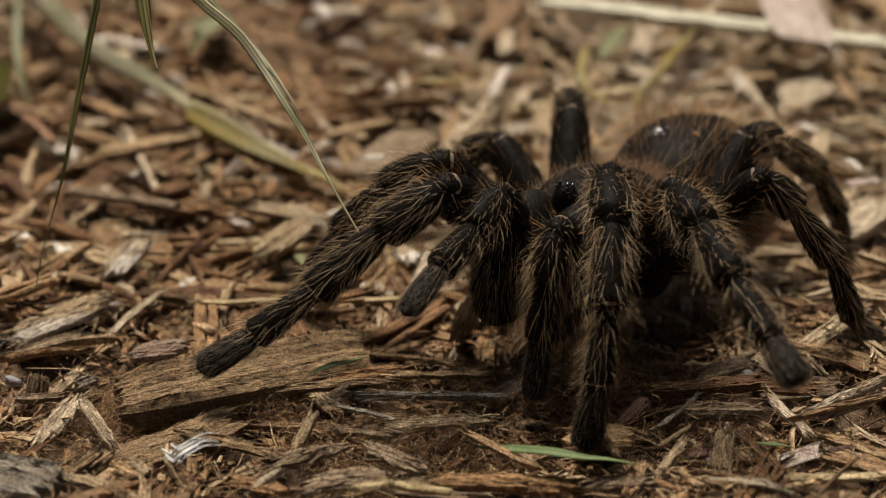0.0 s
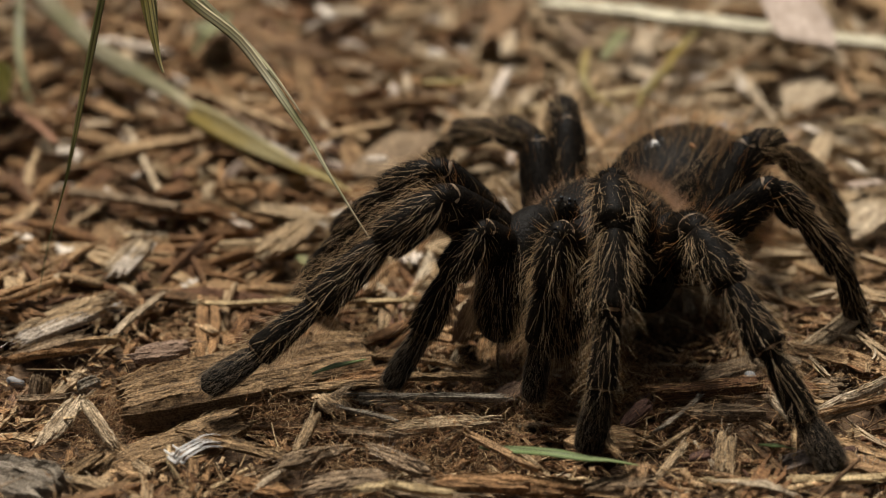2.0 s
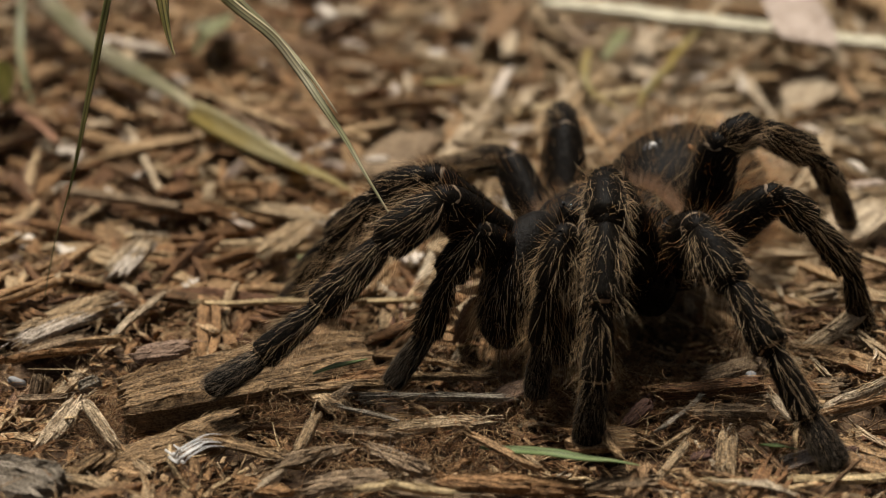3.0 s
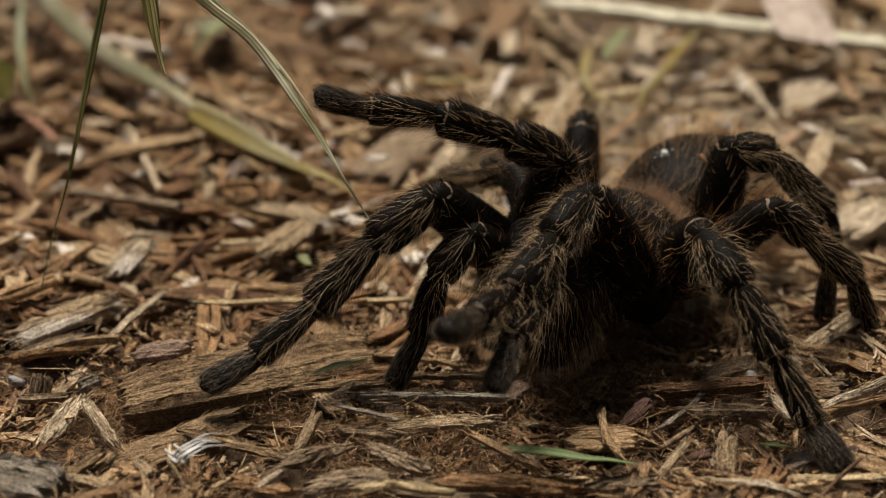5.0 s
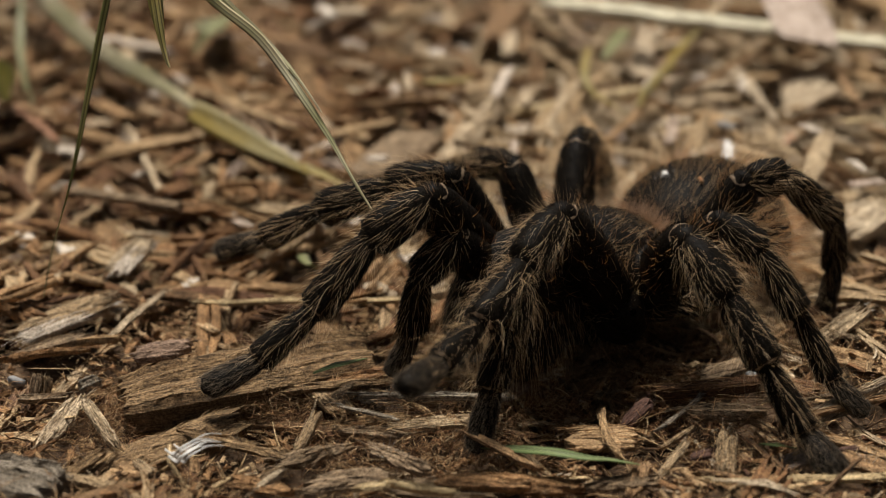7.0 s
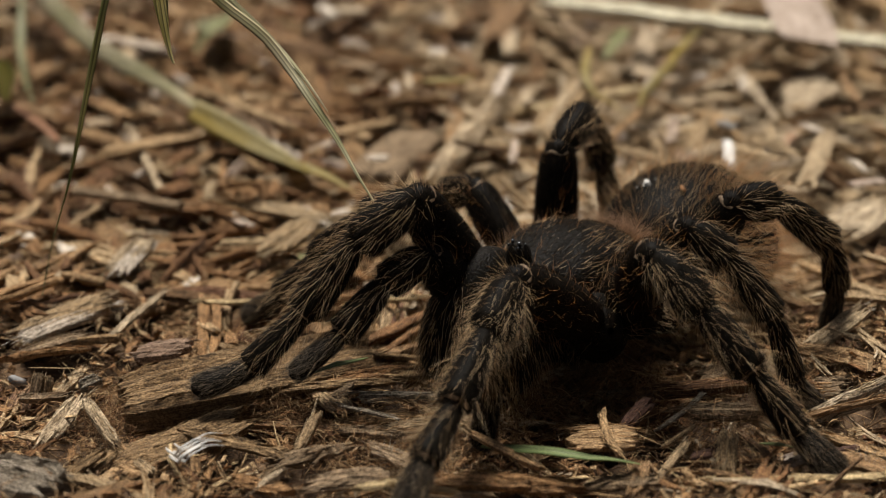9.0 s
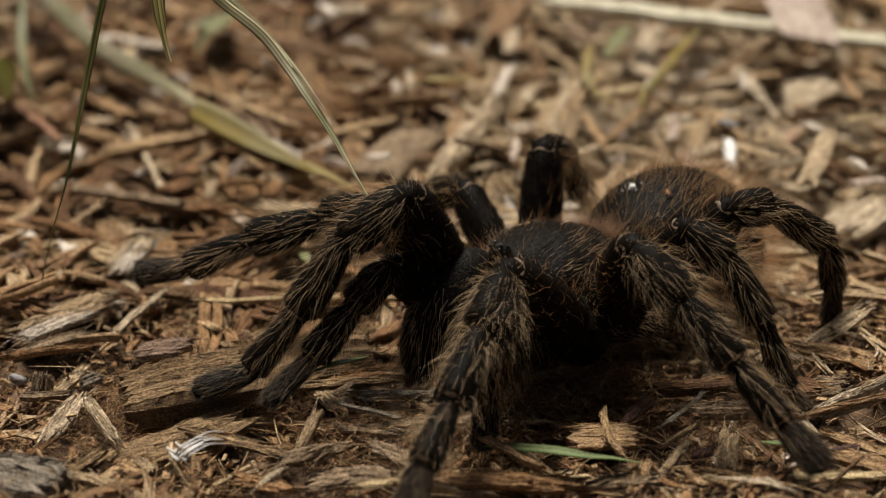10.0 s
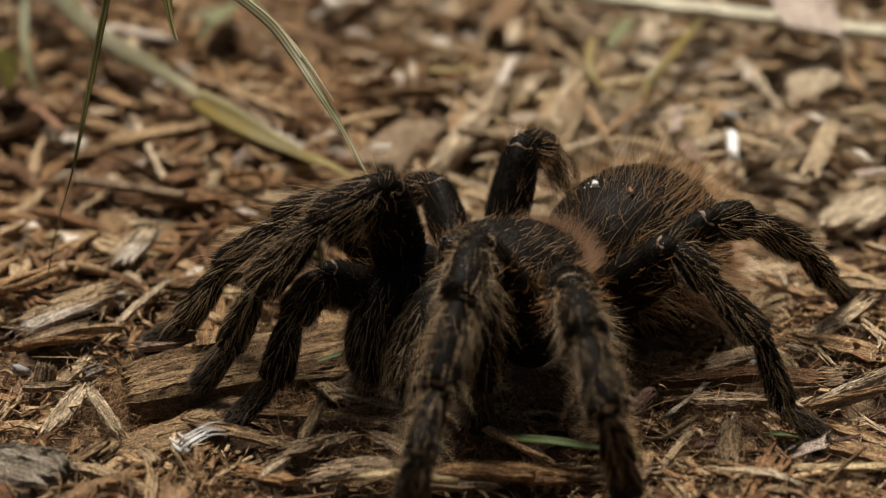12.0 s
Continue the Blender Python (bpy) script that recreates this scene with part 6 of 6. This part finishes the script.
def motions():
    walk(spider, [
        (0, pose(0.0234, -0.0391, 0.0210, 0, -3.7, -126.4)),
        (0.5, pose(0.0237, -0.0395, 0.0206, 0, -3.1, -125.9)),
        (1, pose(0.0239, -0.0400, 0.0201, 0, -2.5, -125.4)),
        (1.5, pose(0.0237, -0.0397, 0.0197, 0, -2.3, -125.5)),
        (2, pose(0.0232, -0.0396, 0.0190, 0, -3.3, -124.6)),
        (2.5, pose(0.0231, -0.0396, 0.0185, 0, -3.4, -123.8)),
        (3, pose(0.0233, -0.0395, 0.0182, 0, -2.4, -123.4)),
        (3.2, pose(0.0233, -0.0398, 0.0182, 0, -2.1, -123.9)),
        (4.8, pose(0.0233, -0.0404, 0.0176, 0, -2.8, -127.4)),
        (5, pose(0.0233, -0.0405, 0.0176, 0, -2.9, -127.8)),
        (5.5, pose(0.0228, -0.0407, 0.0168, 0, -2.1, -129.0)),
        (6, pose(0.0225, -0.0403, 0.0160, 0, -2.1, -129.5)),
        (6.5, pose(0.0219, -0.0396, 0.0157, 0, -3.1, -130.7)),
        (7, pose(0.0204, -0.0424, 0.0155, 0, -3.4, -135.0)),
        (7.2, pose(0.0201, -0.0428, 0.0154, 0, -3.6, -135.9)),
        (8.8, pose(0.0173, -0.0469, 0.0149, 0, -1.2, -135.7)),
        (9, pose(0.0167, -0.0474, 0.0149, 0, -0.9, -136.0)),
        (9.5, pose(0.0153, -0.0480, 0.0143, 0, -1.5, -136.8)),
        (10, pose(0.0138, -0.0491, 0.0150, 0, -1.6, -136.6)),
        (10.5, pose(0.0117, -0.0511, 0.0158, 0, -1.1, -137.2)),
        (11, pose(0.0096, -0.0533, 0.0166, 0, -1.7, -138.3)),
        (11.5, pose(0.0082, -0.0563, 0.0173, 0, -2.7, -138.5)),
        (12, pose(0.0060, -0.0589, 0.0182, 0, -2.1, -138.3)),
    ])
    limb_motion("R1",
                t=(0, 1, 2, 3, 3.2, 4.8, 5, 6, 7, 7.2, 8.8, 9, 9.5, 10, 10.5, 11, 11.5, 12),
                yaw=(-19, -19, -20, -22, -22, -20, -20, -19, -11, -10, -15, -15, -14, -15, -14, -14, -18, -18),
                lean=(23, 18, 17, 14, 13, 10, 9, 4, 9, 9, 8, 9, 12, 11, 13, 15, 19, 20),
                femur=(36, 35, 37, 39, 40, 40, 39, 43, 46, 46, 55, 57, 59, 60, 66, 68, 70, 71),
                patella=(73, 68, 71, 70, 70, 72, 70, 72, 76, 77, 84, 88, 90, 93, 98, 103, 106, 104),
                tibia=(10, 10, 9, 13, 13, 12, 14, 16, 21, 21, 24, 22, 25, 27, 24, 23, 23, 22),
                metatarsus=(-9, -5, -5, -8, -8, -8, -9, -10, -14, -15, -9, -10, -7, -8, 2, 5, 6, 20),
                tarsus=(-9, -9, -10, -12, -12, -13, -15, -17, -18, -18, -34, -33, -40, -41, -40, -39, -18, -15))
    limb_motion("R2",
                t=(0, 1, 2, 3, 3.2, 4.8, 5, 5.5, 6, 6.5, 7, 7.2, 8.8, 9, 9.5, 10, 10.5, 11, 11.5, 12),
                yaw=(-52, -59, -62, -67, -68, -75, -42, -48, -43, -50, -51, -50, -51, -51, -44, -43, -41, -40, -42, -41),
                lean=(24, 20, 21, 19, 18, 7, 15, 18, 13, 6, 13, 15, 22, 21, 8, 13, 11, 10, 12, 12),
                femur=(50, 50, 52, 48, 48, 109, 106, 94, 71, 65, 63, 61, 62, 64, 62, 51, 38, 43, 45, 52),
                patella=(87, 85, 87, 78, 78, 94, 79, 72, 65, 76, 82, 81, 87, 89, 74, 64, 69, 69, 74, 84),
                tibia=(18, 17, 17, 21, 21, 11, 7, 13, 4, 5, 6, 9, 25, 24, 12, 7, 9, 15, 15, 11),
                metatarsus=(10, 8, 9, 5, 5, 14, 12, 3, 4, 3, 9, 11, 3, 3, 6, 9, 7, 12, 9, 14),
                tarsus=(-0, 1, -0, 4, 4, 3, -10, -11, -8, -12, -12, -3, -13, -13, -13, -22, -22, -17, -14, -17))
    limb_motion("R3",
                t=(0, 1, 2, 2.5, 3, 5, 6, 7, 8.8, 9, 9.5, 10, 10.5, 11, 11.5, 12),
                yaw=(-103, -103, -112, -114, -115, -112, -109, -101, -96, -96, -99, -100, -100, -102, -104, -106),
                lean=(-1, -0, -19, -3, -8, -4, 5, 4, 4, 5, 3, 2, 4, 1, -1, -7),
                femur=(38, 38, 55, 38, 36, 32, 57, 58, 43, 44, 45, 41, 42, 38, 39, 37),
                patella=(67, 65, 56, 53, 54, 54, 73, 73, 69, 70, 66, 63, 64, 62, 63, 61),
                tibia=(2, 1, 18, 8, 7, 1, 13, 13, -2, -1, 2, 2, 3, 1, 2, 4),
                metatarsus=(9, 11, 37, 16, 12, 9, 14, 14, 7, 8, 9, 9, 10, 9, 9, 10),
                tarsus=(-6, -4, 18, -0, -4, -7, -4, -4, -7, -7, -6, -7, -6, -7, -6, -6))
    limb_motion("R4",
                t=(0, 1, 2, 3, 5, 6, 7, 7.2, 8.8, 9, 9.5, 10, 10.5, 11, 11.5, 12),
                yaw=(-145, -146, -145, -146, -149, -152, -147, -146, -161, -164, -156, -155, -156, -156, -158, -159),
                lean=(-0, -0, -0, -0, 1, 5, 6, 4, 2, 2, 8, 6, 4, 3, 1, -0),
                femur=(44, 43, 47, 43, 50, 54, 50, 53, 86, 83, 70, 68, 66, 65, 66, 63),
                patella=(52, 51, 52, 50, 68, 73, 68, 71, 68, 67, 95, 94, 92, 87, 87, 84),
                tibia=(26, 26, 26, 23, 12, 10, 8, 11, 79, 75, 21, 21, 20, 24, 23, 20),
                metatarsus=(19, 19, 19, 17, 13, 12, 10, 10, 12, 11, -5, -5, -1, -0, 3, 8),
                tarsus=(-1, -1, -1, -1, -4, -4, -5, -6, -5, -6, -15, -15, -13, -12, -10, -7))
    limb_motion("L1",
                t=(0, 1, 2, 3, 3.2, 4.8, 5, 5.5, 6, 6.5, 7, 7.2, 8.8, 9, 9.5, 10, 10.5, 11, 11.5, 12),
                yaw=(40, 38, 39, 34, 30, 7, 10, 21, 27, 26, 16, 15, 16, 25, 27, 29, 33, 37, 38, 40),
                lean=(7, 8, 8, 5, 5, 8, 9, 17, 19, 11, 9, 10, 19, 6, 9, 8, 9, 9, 8, 9),
                femur=(62, 69, 71, 77, 80, 74, 68, 54, 41, 55, 67, 69, 51, 40, 44, 45, 46, 51, 54, 58),
                patella=(84, 93, 95, 96, 95, 97, 90, 67, 55, 72, 97, 104, 87, 63, 70, 75, 71, 75, 78, 84),
                tibia=(28, 26, 27, 28, 27, -14, -3, 14, 13, 8, -3, -14, -2, 7, 4, -1, 5, 12, 14, 15),
                metatarsus=(22, 18, 17, 21, 22, -20, -20, 7, 21, 33, -16, -14, -8, -10, -6, -3, -4, -6, -8, -10),
                tarsus=(14, 20, 16, 18, 10, -3, -6, -2, 39, 18, -11, 1, 1, 20, 20, 23, 31, 30, 49, 58))
    limb_motion("L2",
                t=(0, 1, 1.5, 2, 3, 4.8, 5, 6, 7, 8.8, 9, 9.5, 10, 10.5, 11, 11.5, 12),
                yaw=(47, 55, 49, 49, 49, 55, 56, 61, 71, 75, 77, 82, 78, 71, 75, 62, 53),
                lean=(-25, -34, -26, -25, -23, -22, -22, -18, -19, -26, -26, -21, -23, -27, -36, -29, -16),
                femur=(42, 48, 29, 29, 32, 33, 33, 38, 42, 48, 48, 49, 52, 64, 71, 59, 26),
                patella=(54, 56, 64, 62, 65, 60, 60, 69, 79, 89, 87, 86, 85, 72, 66, 58, 38),
                tibia=(11, 23, 12, 13, 10, 27, 27, 20, 13, 9, 11, 12, 9, 15, 26, 33, 28),
                metatarsus=(10, 50, 18, 17, 14, 5, 4, 1, 3, 4, 4, 0, -2, 22, 94, 94, 77),
                tarsus=(-12, 5, -26, -23, -16, -27, -28, -26, -27, -26, -23, -22, -4, -3, -0, 8, -6))
    limb_motion("L3",
                t=(0, 1, 2, 3, 4.8, 5, 6, 6.5, 7, 7.2, 8.8, 9, 9.5, 10, 10.5, 11, 11.5, 12),
                yaw=(115, 119, 125, 123, 129, 128, 132, 87, 96, 99, 105, 107, 115, 108, 106, 112, 116, 120),
                lean=(-12, -7, -3, -7, -16, -15, -10, -15, -5, -5, -9, -9, -3, 2, 5, 7, 4, 1),
                femur=(48, 46, 43, 42, 42, 42, 72, 66, 54, 53, 63, 62, 61, 58, 51, 49, 47, 42),
                patella=(92, 91, 85, 80, 83, 85, 88, 84, 77, 74, 94, 93, 90, 83, 85, 87, 83, 77),
                tibia=(9, 8, 8, 10, 1, -2, -0, 5, 27, 32, 17, 19, 24, 30, 14, 6, 6, 8),
                metatarsus=(16, 18, 20, 26, 28, 30, 29, 24, 6, 5, 26, 23, 14, 10, 16, 19, 24, 24),
                tarsus=(-33, -40, -47, -48, -29, -34, -11, -14, -24, -27, -27, -28, -24, -22, -31, -34, -38, -36))
    limb_motion("L4",
                t=(0, 1, 2, 3, 3.2, 4.8, 5, 6, 7, 7.2, 8.8, 9, 9.5, 10, 10.5, 11, 11.5, 12),
                yaw=(166, 165, 162, 148, 142, 126, 127, 147, 151, 151, 143, 145, 147, 151, 151, 156, 156, 161),
                lean=(13, 8, 6, -6, -2, 9, 7, 13, -5, -2, -11, -11, -12, -10, -12, -14, -21, -12),
                femur=(47, 48, 53, 86, 93, 79, 79, 66, 68, 66, 67, 65, 61, 58, 55, 49, 49, 43),
                patella=(58, 61, 64, 72, 71, 87, 91, 69, 65, 60, 70, 68, 58, 61, 58, 53, 52, 50),
                tibia=(23, 23, 26, 40, 41, 35, 31, 41, 42, 43, 36, 36, 40, 31, 32, 30, 38, 24),
                metatarsus=(29, 25, 20, 23, 31, 46, 41, 46, 42, 47, 38, 37, 40, 39, 35, 30, 17, 16),
                tarsus=(30, 29, 23, 15, 16, 2, 9, 9, 16, 16, 17, 18, 13, 15, 19, 19, 14, -2))
    limb_motion("PR",
                t=(0, 1, 1.5, 2, 3, 5, 6, 7, 8.8, 9, 9.5, 10, 10.5, 11, 11.5, 12),
                yaw=(6, -12, -11, -10, -16, -13, -16, -9, -17, -9, -11, -12, -12, -12, -13, -15),
                lean=(4, 20, 13, 13, 10, 8, 4, 8, 8, 5, -3, -1, -2, -9, -0, 1),
                femur=(51, 36, 38, 37, 39, 39, 44, 46, 52, 48, 27, 37, 21, 21, 23, 28),
                patella=(79, 97, 94, 90, 93, 83, 89, 92, 80, 71, 66, 77, 61, 66, 70, 78),
                tibia=(-9, 10, 12, 17, 21, 37, 40, 44, 30, 19, 6, 4, 1, 7, 18, 25),
                tarsus=(7, -7, -12, -11, -24, -22, -29, -22, -9, -12, -15, -8, -11, -20, -29, -36))
    limb_motion("PL",
                t=(0, 1, 2, 3, 3.2, 4.8, 5, 6, 6.5, 7, 7.2, 8.8, 9, 10.5, 12),
                yaw=(11, 4, 5, 2, 3, 21, 15, 6, 7, 19, 21, 23, 26, 40, 64),
                lean=(2, 3, 2, 4, 4, -19, -9, -1, -6, 0, 1, 5, 5, 5, -4),
                femur=(35, 39, 42, 45, 45, 30, 29, 30, 27, 32, 33, 37, 38, 43, 48),
                patella=(110, 116, 116, 116, 115, 47, 48, 78, 76, 81, 80, 63, 63, 78, 131),
                tibia=(13, 11, 13, 20, 21, -1, -2, 10, 9, 13, 16, 66, 69, 61, 19),
                tarsus=(-4, -3, -5, -8, -7, 10, 9, -5, -5, -3, -3, -13, -10, -7, -2))
    for ob, size, rows in ((short_blade, 0.000085, ((0, -6, -2), (1.5, 0, 4), (2.5, 8, -1), (3, 20, -29), (5, 2, 8), (6, 0, 0), (7, 10, -5), (9, 17, -11), (10, 10, -11), (11, 20, -19), (12, 18, -32))),
                           (thin_blade, 0.000088, ((0, 3, 0), (1.5, 3, 0), (3, 17, -8), (5, 8, 0), (6, 0, 0), (7, 14, -2), (9, 11, -4), (10, 5, -4), (11, 15, -8), (12, 13, -12)))):
        walk(ob, [(t, pose(dx * size, 0, -dy * size)) for t, dx, dy in rows])
    walk(tuft, [(t, Matrix.Translation(Vector(HANG) + Vector((dx, 0, dz))) @ pose(0, 0, 0, 0, turn, 0)) for t, dx, dz, turn in (
        (0, -0.0005, -0.0001, -1.7),
        (1.5, -0.0008, -0.0002, -4.2),
        (2.5, -0.0008, -0.0002, -4.4),
        (3, 0.0045, -0.0002, -3.9),
        (5, 0.0008, -0.0002, -4.2),
        (6, 0.0003, -0.0002, -3.9),
        (7, 0.0022, -0.0002, -3.9),
        (9, 0.0030, -0.0002, -4.2),
        (10, 0.0025, -0.0002, -3.7),
        (11, 0.0033, -0.0003, -4.8),
        (11.5, 0.0028, -0.0002, -3.3),
        (12, 0.0034, -0.0001, -2.6),
    )])


motions()
